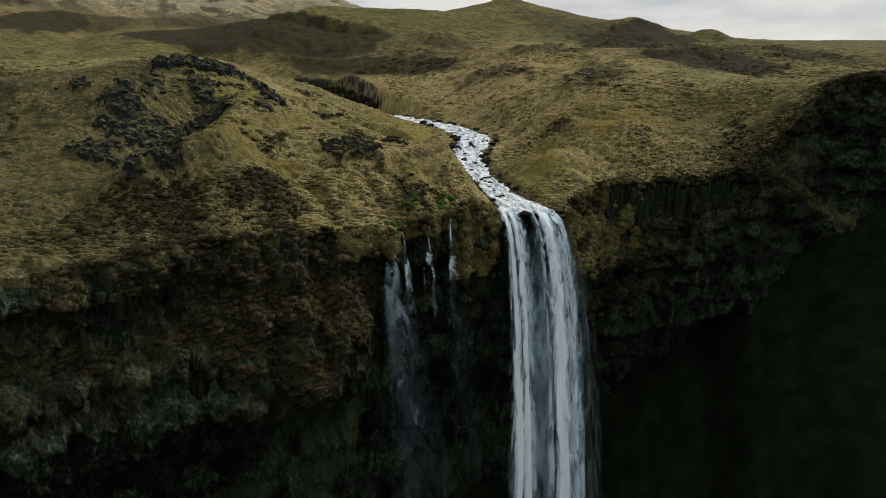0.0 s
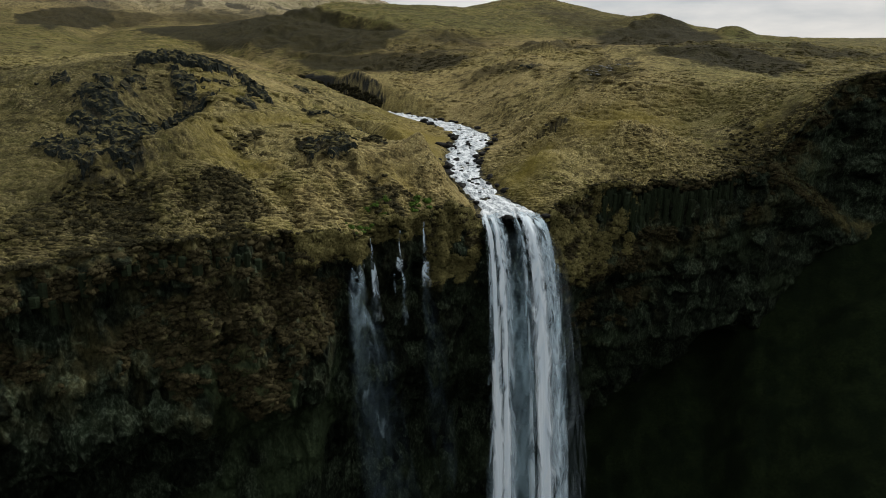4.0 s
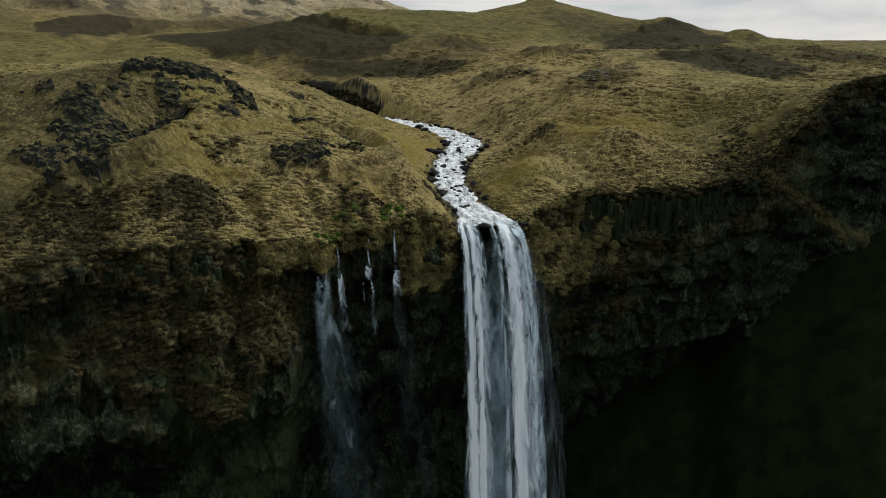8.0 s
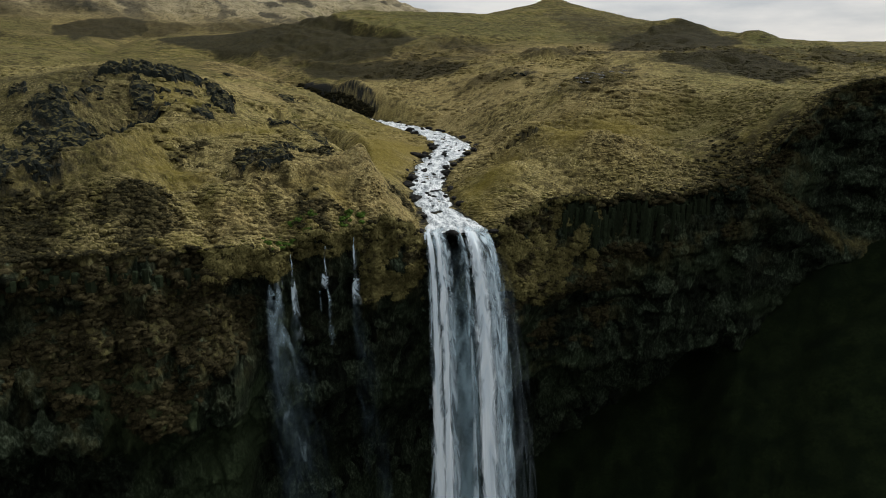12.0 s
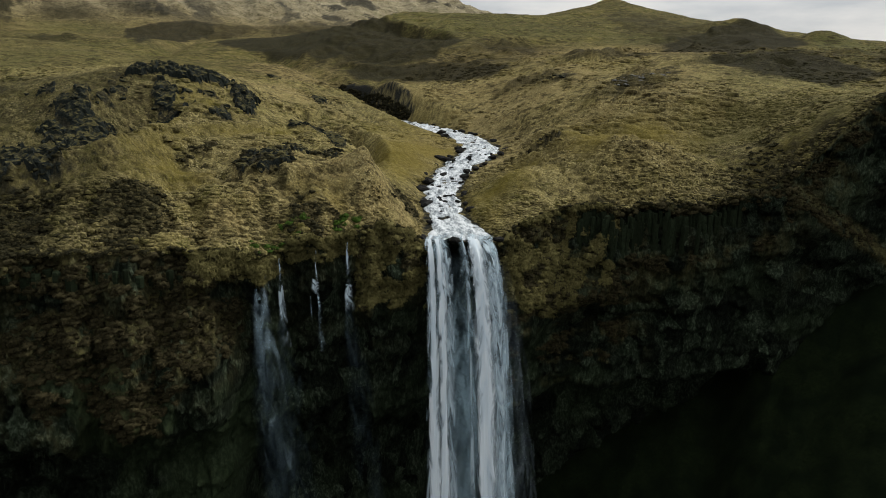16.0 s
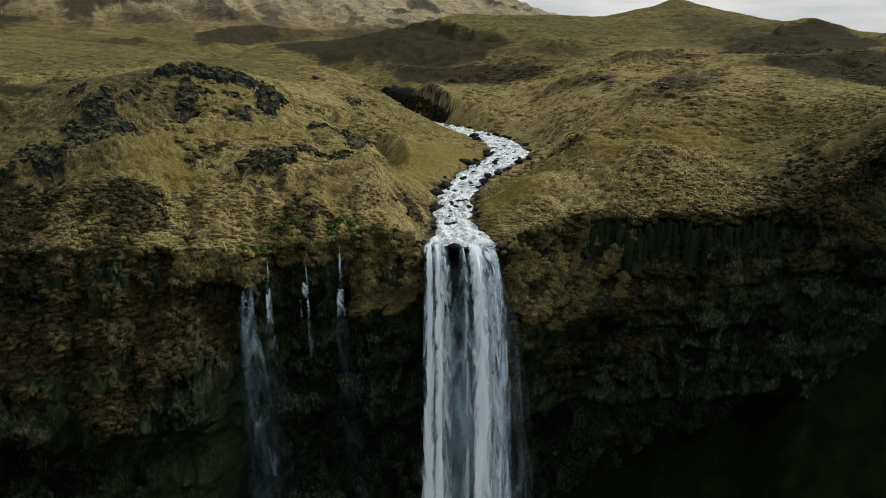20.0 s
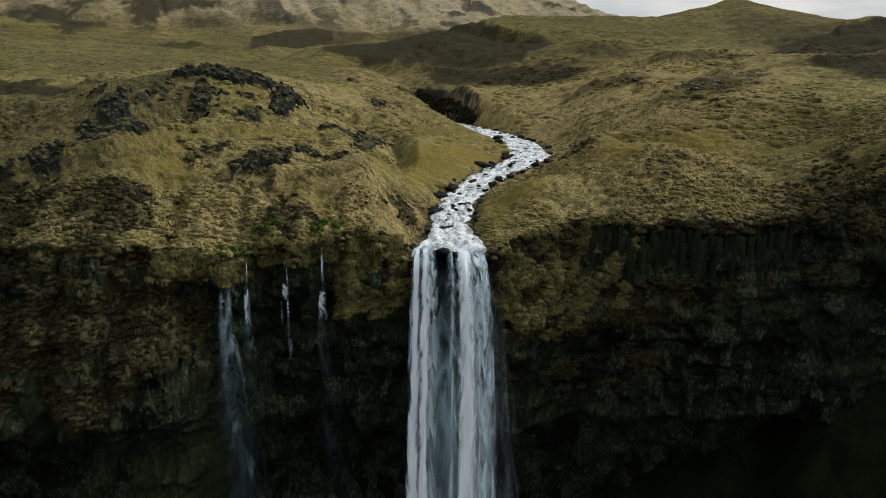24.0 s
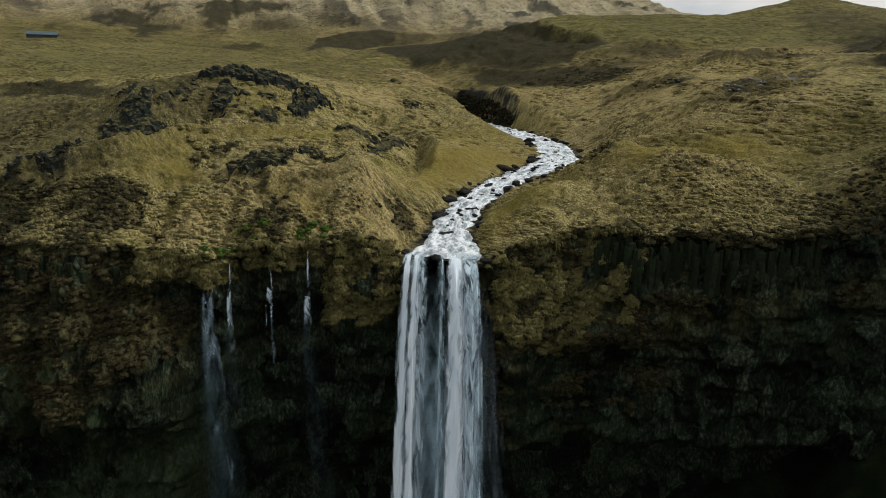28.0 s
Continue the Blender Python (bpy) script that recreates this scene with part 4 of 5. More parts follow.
rough_edge = smooth(1.0, 0.1, (GR - RIM) / np.interp(GX, [-24, -13, 24, 45, 60, 80], [4.0, 0.5, 0.6, 4.0, 9.0, 20.0]) + 0.4 * fbm(GX * 0.25, GY * 0.25, octaves=3, seed=111)) * smooth(1.0, 3.0, bank_d - bank_w * 0.5)
GZ = GZ + 0.45 * rough_edge * fbm(GX * 0.8, GY * 0.8, octaves=3, seed=112) * smooth(0.0, 1.2, GR - RIM)


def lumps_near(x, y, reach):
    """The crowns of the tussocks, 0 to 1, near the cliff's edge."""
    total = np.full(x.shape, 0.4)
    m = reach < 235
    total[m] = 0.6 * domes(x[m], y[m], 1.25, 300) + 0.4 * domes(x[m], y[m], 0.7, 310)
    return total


def cover_masks(x, y, reach, bearing, edge=0.0):
    """What grows where: moss, tan grass, meadow and heather, 0 to 1; pale paints far sun and haze."""
    moss = np.maximum(0.6 * cover(bearing, reach, MOSS, 0.9), 0.9 * stretch_cover(x, y, GREENS + GREENS_BANK, 3.6, 2.4))
    slope_tan = 0.95 * smooth(-16, -10, bearing + 4 * fbm(x * 0.02, y * 0.02, octaves=2, seed=161)) * smooth(118, 135, reach) * smooth(330, 270, reach) * smooth(13, 6, bearing) * (0.45 + 0.55 * smooth(0.3, -0.3, fbm(x * 0.03, y * 0.03, octaves=3, seed=162)))
    tan = np.maximum(cover(bearing, reach, TAN, 0.9), np.maximum(smooth(560, 720, reach) * smooth(3, -3, bearing), slope_tan))
    tan = np.maximum(tan, 0.3 * stretch_cover(x, y, MEADOW[1:2], 3.0))
    # the field mask is raised over the whole west side to darken it
    west = 0.4 * smooth(-27, -36, bearing + 3 * fbm(x * 0.03, y * 0.03, octaves=3, seed=171)) * smooth(520, 400, reach)
    field = np.maximum(np.maximum(0.75 * cover(bearing, reach, FIELD, 0.6), west), np.maximum(0.3 * stretch_cover(x, y, MEADOW[:1], 2.0), np.maximum(0.25 * stretch_cover(x, y, MEADOW[1:2], 2.0), stretch_cover(x, y, MEADOW[2:], 2.0))))
    far_heath = 0.2 * smooth(-22, -30, bearing) * smooth(380, 460, reach) * smooth(900, 700, reach) * smooth(-0.15, 0.2, fbm(bearing * 0.25 + np.log(reach) * 3, np.log(reach) * 14, octaves=4, seed=181))
    heather = np.maximum(np.maximum(0.85 * cover(bearing, reach, HEATHER, 0.7, 0.4), 0.35 * gully_lines(x, y)), np.maximum(far_heath, np.interp(x, [50, 65], [0.75, 1.0]) * edge))
    # the heather mask darkens the near west side further
    heather = np.maximum(heather, 0.6 * smooth(-25, -33, bearing + 3 * fbm(x * 0.05, y * 0.05, octaves=3, seed=172)) * smooth(215, 165, reach))
    heather = np.maximum(heather, np.maximum(0.5 * stretch_cover(x, y, BROW, 6.0, 5.0), 0.32 * smooth(7, 12, bearing) * smooth(250, 205, reach) * smooth(-0.5, 0.3, fbm(x * 0.05, y * 0.05, octaves=3, seed=173))))
    heather = np.maximum(heather, 1.15 * stretch_cover(x, y, FELLS, 8.0, 9.0))
    heather = np.maximum(heather, np.maximum(stretch_cover(x, y, HEATH, 2.0), np.maximum(0.8 * broken_cover(x, y, HEATH_NEAR + CRAGS, 2.6, 0.9), 0.7 * broken_cover(x, y, HEATH_EDGE, 3.0, 0.9))))
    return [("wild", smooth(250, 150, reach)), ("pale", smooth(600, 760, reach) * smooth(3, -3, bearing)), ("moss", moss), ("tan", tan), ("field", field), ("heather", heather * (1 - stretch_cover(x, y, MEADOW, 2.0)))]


ground = tagged(sheet("ground", GX, GY, GZ, GRASS, cover_masks(GX, GY, GR, GB, rough_edge) + [("lit_crown", lumps_near(GX, GY, GR)), ("rock", rock_mask)]),
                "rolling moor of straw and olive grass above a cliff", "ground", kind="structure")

BASE_Z = np.interp(RIM_X, [-20, 20, 35, 50, 70, 86, 110], [0, 2, 12, 22, 36, 50, 58])
LEDGE_Z = np.interp(RIM_X, [55, 63, 75, 87, 110], [69, 67.5, 61, 53.5, 50])


def cliff_out(x, drop, z):
    """How far the face stands out from the rim, by the place along it and the drop below the rim."""
    left = 1.6 * smooth(0, 2.5, drop) - 0.8 * smooth(3, 4, drop) + 4.6 * smooth(6.5, 12.5, drop) + 1.6 * smooth(13, 19, drop) - 7.5 * smooth(17, 26, drop) - 2.0 * smooth(26, 36, drop) - 7 * smooth(38, 52, drop)
    apron = 1.6 * smooth(0, 2.5, drop) + 6.0 * smooth(2.5, 17, drop) - 8.0 * smooth(18, 27, drop) - 7 * smooth(38, 52, drop)
    left = left + (apron - left) * smooth(-31, -22, x)
    fall = -1.2 * smooth(0, 2, drop) - 4.5 * smooth(3, 26, drop) - 9 * smooth(26, 42, drop)
    tufted = 0.9 * smooth(0.5, 6, drop) - 3.0 * smooth(9, 20, drop) - 9 * smooth(26, 40, drop)
    right = (1.2 + 2.2 * smooth(40, 30, x)) * smooth(0, 9, drop) + 0.8 * smooth(9, 12, drop) - (2.0 + 2.0 * smooth(40, 30, x)) * smooth(14, 21, drop) - 12 * smooth(30, 36, drop)
    far = 2.0 * smooth(3, 12, drop) + 3.4 * smooth(1.0, -1.5, z - LEDGE_Z) - 2.5 * smooth(-3, -9, z - LEDGE_Z)
    a, a2, b, c = smooth(-12, -8, x), smooth(2, 4, x) * smooth(10, 8, x), smooth(19, 23, x), smooth(56, 68, x)
    return smooth(0, 1.5, drop) * ((left * (1 - a) + (fall * (1 - a2) + tufted * a2) * a) * (1 - b) + (right * (1 - c) + far * c) * b)


levels = np.concatenate([np.linspace(0, 0.5, 130, endpoint=False), np.linspace(0.5, 1, 60)])[:, None]
CZ = RIM_Z + (BASE_Z - 4 - RIM_Z) * levels
DROP = RIM_Z - CZ
XB = np.broadcast_to(RIM_X, CZ.shape)
RUN = np.broadcast_to(COLUMNS * 100, CZ.shape)        # metres along the face, nearly
CR = RIM[None, :] - cliff_out(XB, DROP, CZ)
fade = smooth(0, 1.5, DROP)
strata = np.abs(((CZ + 1.5 * fbm(RUN * 0.05, CZ * 0.05, octaves=2, seed=88)) / 4.6) % 1.0 - 0.5) * 2
blocks = np.round(1.8 * fbm(RUN * 0.5, CZ * 0.26, octaves=3, seed=6)) * 0.52
CR = CR - fade * (1.4 * fbm(RUN * 0.2, CZ * 0.16, octaves=4, seed=3) + 0.8 * (strata - 0.5) + blocks + 0.45 * fbm(RUN * 0.9, CZ * 0.9, octaves=3, seed=13))
CX, CY = MIDX + CR * np.sin(COLUMNS), MIDY + CR * np.cos(COLUMNS)
# turf clings to the upper face: thick left of the falls, a band right of them, a ledge far right
lush = np.interp(XB, [-60, -30, -9, -7.2, 1.5, 3, 9, 10, 20, 23, 32, 60], [0.9, 1.0, 1.0, 0.15, 0.15, 1.0, 1.0, 0.1, 0.2, 1.0, 0.8, 0.55])
turf = lush * smooth(22, 3, DROP + 5 * fbm(RUN * 0.12, CZ * 0.1, octaves=3, seed=23)) * smooth(-0.35, 0.25, fbm(RUN * 0.4, CZ * 0.35, octaves=4, seed=21))
bare = smooth(30, 36, XB) * smooth(9.0, 7.0, DROP) * smooth(1.4, 3.0, DROP + 1.2 * fbm(RUN * 0.4, CZ * 0.2, octaves=2, seed=27)) * smooth(66, 60, XB)
turf = np.maximum(turf * (1 - 0.85 * bare), 0.8 * smooth(60, 64, XB) * smooth(2.2, 0.6, np.abs(CZ - LEDGE_Z + 0.6)))
turf = np.maximum(turf, smooth(1.2, 0.3, DROP) * (1 - smooth(3, 5.5, 9 - np.abs(XB - 14.4)) ))
shelf = smooth(2.6, 0.8, np.abs(DROP - 9.5 - 2.0 * fbm(RUN * 0.06, CZ * 0, octaves=2, seed=28)) + 1.2 * fbm(RUN * 0.3, CZ * 0.4, octaves=3, seed=24)) * smooth(-8, -11, XB)
turf = np.maximum(turf * (1 - 0.6 * smooth(2.5, 4.0, DROP) * smooth(8.0, 6.5, DROP) * smooth(-9, -12, XB)), 0.95 * shelf)
turf = np.maximum(turf, 0.6 * smooth(0.1, 0.4, fbm(RUN * 0.22, CZ * 0.3, octaves=4, seed=26)) * smooth(20, 13, DROP) * smooth(9, 12, DROP) * smooth(-8, -11, XB))
turf = np.maximum(turf, 0.75 * smooth(18, 22, XB) * smooth(46, 36, XB) * smooth(36, 24, DROP) * smooth(-0.25, 0.15, fbm(RUN * 0.3, CZ * 0.5, octaves=4, seed=33)))
apron_turf = smooth(-31, -24, XB) * smooth(-7.5, -10, XB) * smooth(21, 14, DROP + 4 * fbm(RUN * 0.1, CZ * 0.1, octaves=3, seed=35)) * smooth(-0.5, 0.1, fbm(RUN * 0.3, CZ * 0.4, octaves=4, seed=34))
turf = np.maximum(turf * (1 - smooth(-24, -30, XB) * smooth(12, 17, DROP)) * (1 - 0.5 * smooth(-24, -30, XB) * smooth(3, 5, DROP)), apron_turf)
green = smooth(0.0, 0.5, fbm(RUN * 0.15, CZ * 0.12, octaves=3, seed=25)) * smooth(6, 16, DROP) * np.where((XB > -27) & (XB < -8), 0.7, np.where(XB < -27, 0.0, 0.3))
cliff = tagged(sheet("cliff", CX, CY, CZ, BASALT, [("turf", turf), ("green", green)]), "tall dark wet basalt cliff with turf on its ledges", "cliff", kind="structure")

inward = np.linspace(0, 1, 90)[:, None]
foot = (np.interp(COLUMNS, EDGE_BEARING, EDGE_REACH) - cliff_out(XB, DROP, CZ)[-1])[None, :]
FR = (foot + 5.0) * (1 - inward * 0.97)
FZ = np.maximum(BASE_Z - 0.62 * np.maximum(foot - FR, -5.0), 0.0) - 0.2
FX, FY = MIDX + FR * np.sin(COLUMNS), MIDY + FR * np.cos(COLUMNS)
FZ = FZ + 1.6 * fbm(FX * 0.1, FY * 0.1, octaves=4, seed=61) * smooth(0, 0.05, inward)
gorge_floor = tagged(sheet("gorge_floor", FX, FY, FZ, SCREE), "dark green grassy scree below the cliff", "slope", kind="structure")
bm = bmesh.new()
bmesh.ops.create_grid(bm, x_segments=8, y_segments=8, size=4000)
me = bpy.data.meshes.new("lowland")
bm.to_mesh(me)
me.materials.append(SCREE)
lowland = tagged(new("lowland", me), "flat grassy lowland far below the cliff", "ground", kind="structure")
lowland.location = (0, -2600, -3)
lowland.scale = (1, 0.66, 1)

# ---- the river ----
u = np.linspace(-0.5, 0.5, 41)
FINE = curve(RIVER, 26)
side = np.gradient(FINE[:, :2], axis=0)
side = np.stack([side[:, 1], -side[:, 0]], -1) / np.linalg.norm(side, axis=1)[:, None]
along = np.concatenate([[0], np.cumsum(np.hypot(*np.diff(FINE[:, :2], axis=0).T))])[:, None]
banks = 1.08 + 0.2 * smooth(2, 10, along) * fbm(along * 0.3 + 0 * u, np.sign(u) * 7 + 0 * along, octaves=4, seed=73)
WX = FINE[:, 0:1] + side[:, 0:1] * FINE[:, 3:4] * u * banks
WY = FINE[:, 1:2] + side[:, 1:2] * FINE[:, 3:4] * u * banks
chop = fbm(WX * 0.9, WY * 0.9, octaves=3, seed=71)
WZ = FINE[:, 2:3] + 0.16 * chop - 0.35 * np.abs(fbm(u * 2 + 0 * along, along * 0.35, octaves=2, seed=72)) - 0.5 * (2 * u) ** 8
FIRST = 22
river = tagged(sheet("river", WX[FIRST:], WY[FIRST:], WZ[FIRST:], WATER, uv=(u * 8, along[FIRST:])), "shallow white-water river running over stones to the brink", "river", kind="structure")

# ---- the falls ----
LIP = curve([(9.6, 105.3, 59.7), (11.6, 105.9, 59.8), (14.4, 106.4, 60.0), (16.8, 107.0, 59.9), (19.2, 107.6, 59.6)], 10)


def lip(u):
    """The brink at u, 0 on its left end to 1 on its right."""
    at = np.linspace(0, 1, len(LIP))
    return [np.interp(u, at, LIP[:, i]) for i in range(3)]


def curtain(name, parent, material, u0, u1, height=60.0, top=0.0, spread=0.45, forward=2.7, sideways=1.6, ripple=0.45, seed=0, label="", taper=0.0):
    """A sheet of falling water between two places on the brink."""
    across = np.linspace(0, 1, 26)[None, :]
    time = np.linspace(0, math.sqrt(2 * (height - top) / 9.8), 150)[:, None]
    drop = 4.9 * time ** 2
    x, y, z = lip(u0 + (u1 - u0) * across)
    out = time * (0.55 + 0.45 * smooth(0, 0.7, time))
    shift = sideways * out + (u0 + (u1 - u0) * across - 0.5) * 2 * spread * time
    bend = ripple * (fbm(across * 4 + 0 * time, drop * 0.05, octaves=3, seed=seed) + 0.15 * fbm(across * 8, drop * 0.16, octaves=2, seed=seed + 5)) * smooth(0, 1.2, time)
    narrow = 1 - taper * (1 - smooth(0, 0.9, time))
    mid = lip((u0 + u1) / 2)
    x = mid[0] + (x - mid[0]) * (narrow + (0.20 if u1 < 0.4 else 0.12) * time * smooth(0, 1.5, time))
    px, py, pz = x + shift + bend, y - forward * out - bend - 0.2, z + 0.12 - drop + 0 * across - top
    # the sheet gathers on the shallow water before the brink
    run = np.linspace(2.4, 0.25, 9)[:, None]
    px, py, pz = np.vstack([px[:1] - 0.05 * run, px]), np.vstack([py[:1] + run, py]), np.vstack([pz[:1] + 0.10 * run, pz])
    drop = np.vstack([0 * run, drop])
    rim_fade = np.minimum(across, 1 - across) * 2 * np.vstack([smooth(2.4, 1.2, run), np.ones_like(time)])
    ob = sheet(name, px, py, pz, material, [("edge", rim_fade), ("depth", drop / 60 + 0 * across)], uv=(across * (u1 - u0) * 9.5 + seed * 3.1, np.sqrt(drop + 0.3) - 0.5 * np.vstack([run, 0 * time]) + seed))
    ob.parent = parent
    return tagged(ob, label) if label else ob


waterfall = tagged(new("waterfall"), "tall white waterfall dropping free from a grassy brink", "waterfall")
waterfall.location = (0, 0, 0)
curtain("rear_veil", waterfall, VEIL, 0.04, 0.38, seed=1, forward=2.2, ripple=0.4, label="thin grey veil of spray")
curtain("rear_veil", waterfall, VEIL, 0.58, 0.99, seed=3, forward=2.2, ripple=0.4, label="thin grey veil of spray")
curtain("rear_veil", waterfall, VEIL, 0.34, 0.62, seed=5, forward=2.3, ripple=0.4, label="thin grey veil of spray")
STRANDS = [(0.30, 0.63, VEIL, 0.0), (0.00, 0.15, FOAM, 0.0), (0.04, 0.15, SOLID, 0.1), (0.02, 0.36, SPRAY, 0.0), (0.14, 0.32, FOAM, 0.2), (0.18, 0.28, SOLID, 0.2), (0.27, 0.35, FOAM, 0.2), (0.47, 0.58, SPRAY, 0.4), (0.52, 0.56, FOAM, 0.5),
           (0.58, 0.84, FOAM, 0.1), (0.61, 0.80, SOLID, 0.1), (0.62, 0.79, SOLID, 0.0), (0.64, 0.77, SOLID, 0.0), (0.77, 0.98, FOAM, 0.0), (0.80, 0.93, FOAM, 0.0), (0.88, 1.00, FOAM, 0.0), (0.84, 1.02, SPRAY, 0.0)]
for i, (u0, u1, kind, taper) in enumerate(STRANDS):
    curtain("strand", waterfall, kind, u0, u1, seed=10 + i, taper=taper, forward=2.6 + 0.2 * (i % 3), ripple=0.25)
curtain("mist", waterfall, MIST, 0.78, 1.25, seed=31, forward=2.3, spread=1.1, label="bluish drifting mist")


def trickle(places, label):
    """A thin side fall: each stretch starts at a place on the cliff, with its width, drop and thickness of water."""
    thing = tagged(new("side_fall"), label, "waterfall", group="thin falls left of the main one")
    for i, (x, y, z, w0, w1, drop, kind, push) in enumerate(places):
        across, v = np.linspace(0, 1, 13)[None, :], np.linspace(0, 1, 70)[:, None]
        d = drop * v ** 1.6
        time = np.sqrt(2 * d / 9.8)
        width = 1.15 * (w0 + (w1 - w0) * smooth(0, 0.5, v) * (0.6 + 0.4 * v))
        wob = 0.10 * fbm(across * 3 + x, d * 0.35, octaves=3, seed=90 + i) + 0.16 * fbm(0 * across + x, d * 0.5, octaves=2, seed=96 + i)
        # the wind takes the spray to the right, so that its left edge stays the crisp one
        px = x + (across - 0.42) * width + 1.7 * push * time * (0.8 + 1.1 * across) * smooth(0, 2.2, time) + wob
        rim_fade = np.minimum(across * 4, (1 - across) * 1.4)
        ob = sheet("stream", px, y - push * 1.5 * time - wob + 0 * across, z - d + 0 * across, kind,
                   [("edge", rim_fade * smooth(0, 0.04, v) * smooth(1, 0.45, v)), ("depth", d / 60 + 0.1 + 0 * across)], uv=(across * width * 0.8 + x, np.sqrt(d + 0.3) + y))
        ob.parent = thing
    return thing


trickle([(-6.5, 87.2, 60.2, 0.05, 1.3, 3.4, FOAM, 0.25), (-6.5, 87.1, 60.0, 0.08, 0.5, 3.2, SOLID, 0.25), (-6.7, 86.6, 57.6, 1.5, 2.2, 11.0, SPRAY, 0.35), (-6.8, 86.6, 57.6, 1.2, 1.6, 5.0, FOAM, 0.2), (-6.6, 86.5, 57.2, 1.3, 2.4, 24.0, SPRAY, 0.45), (-6.7, 86.5, 57.0, 1.4, 3.6, 50.0, SPINDRIFT, 0.75), (-6.5, 86.3, 50.0, 2.2, 5.0, 46.0, SPINDRIFT, 0.9)], "thin fall fanning out into grey spray")
trickle([(-4.9, 88.8, 60.2, 0.10, 0.3, 4.0, FOAM, 0.3), (-4.6, 88.2, 57.2, 0.5, 0.7, 8.0, FOAM, 0.45), (-4.5, 88.0, 54.0, 0.5, 1.8, 18.0, SPINDRIFT, 0.7)], "narrow trickle dropping from a turf edge")
trickle([(-1.6, 92.3, 60.6, 0.06, 0.14, 4.6, FOAM, 0.2), (-1.5, 91.6, 57.0, 0.7, 0.9, 2.0, FOAM, 0.1), (-0.9, 91.4, 55.4, 0.25, 0.3, 8.0, SPRAY, 0.3), (-2.0, 91.5, 54.6, 0.2, 0.2, 5.0, SPRAY, 0.1)], "broken trickle splashing on a ledge")
trickle([(1.5, 95.6, 61.2, 0.08, 0.4, 6.6, FOAM, 0.3), (1.9, 94.7, 55.6, 0.8, 1.1, 3.6, FOAM, 0.2), (2.0, 94.6, 54.0, 0.8, 2.4, 34.0, SPINDRIFT, 0.5)], "thin trickle with two white steps")

# ---- rocks ----
def lump(seed, detail=2, squash=0.75, jag=0.35):
    """A rough stone about 1 m across."""
    bm = bmesh.new()
    bmesh.ops.create_icosphere(bm, subdivisions=detail, radius=0.5)
    co = np.array([v.co[:] for v in bm.verts])
    way = co / np.linalg.norm(co, axis=1)[:, None]
    grow = 1 + jag * fbm(way[:, 0] * 1.4 + seed * 7, way[:, 1] * 1.4, way[:, 2] * 1.4 + 11, octaves=4, seed=seed, gain=0.6)
    grow = np.round(grow * 7) / 7 * 0.5 + grow * 0.5
    for v, w, k in zip(bm.verts, way, grow):
        v.co = Vector(w * 0.5 * k) * 1.0
        v.co.z *= squash
    me = bpy.data.meshes.new("stone")
    bm.to_mesh(me)
    bm.free()
    me.polygons.foreach_set("use_smooth", np.full(len(me.polygons), False))
    me.materials.append(STONE)
    return me


rng = np.random.default_rng(7)
STONES = [lump(s, 2, 0.6 + 0.1 * (s % 4), 0.3) for s in range(8)]


def fan(bearing, reach):
    b = math.radians(bearing)
    return MIDX + reach * math.sin(b), MIDY + reach * math.cos(b)


def height(x, y):
    return float(land(np.array([x]), np.array([y]))[0])


LABELS = ["dark jagged lava outcrop on a grassy knoll", "black crag along the crest of a knoll", "low dark rocks breaking through the turf"]


def crag_mesh(outline, cx, cy, cz, rise):
    """A ragged crag that breaks out of the turf: blocky ledges, clefts and knobs."""
    px, py = [p[0] for p in outline], [p[1] for p in outline]
    x, y = np.meshgrid(np.arange(min(px) - 2.5, max(px) + 2.5, 0.26), np.arange(min(py) - 2.5, max(py) + 2.5, 0.26))
    mask = broken_cover(x, y, [outline], 1.5, 0.9)
    lumps = 1.5 * np.abs(fbm(x * 0.30, y * 0.42, octaves=3, seed=150)) + 0.6 * np.abs(fbm(x * 0.9, y * 1.1, octaves=2, seed=151)) - 0.25
    lumps = 0.75 * np.tanh(lumps / 0.75)
    blocks = np.round(lumps * 3.5) / 3.5 * 0.45 + lumps * 0.55
    z = land(x, y) - 0.3 + mask * rise * (0.2 + 0.9 * blocks) - 0.6 * (1 - smooth(0.0, 0.3, mask))
    lean = 0.4 * fbm(x * 0.9, y * 0.9, z * 0.9, octaves=2, seed=152) * mask
    return sheet("crag", x + lean - cx, y - lean - cy, z - cz, STONE, smooth_shade=False)


def outcrop_at(cx, cy, label):
    ob = tagged(new("rock_outcrop"), label, "rock", group="outcrops on the moor")
    ob.location = (cx, cy, height(cx, cy))
    return ob


def loose_rock(outcrop, x, y, size, j):
    m = Matrix.LocRotScale((x - outcrop.location.x, y - outcrop.location.y, height(x, y) - outcrop.location.z + 0.05 * size), Euler((rng.uniform(-0.4, 0.4), rng.uniform(-0.4, 0.4), rng.uniform(0, 6.3))), (size * rng.uniform(0.8, 1.5), size, size * rng.uniform(0.6, 1.15)))
    part("rock", STONES[j % 8], outcrop, m)


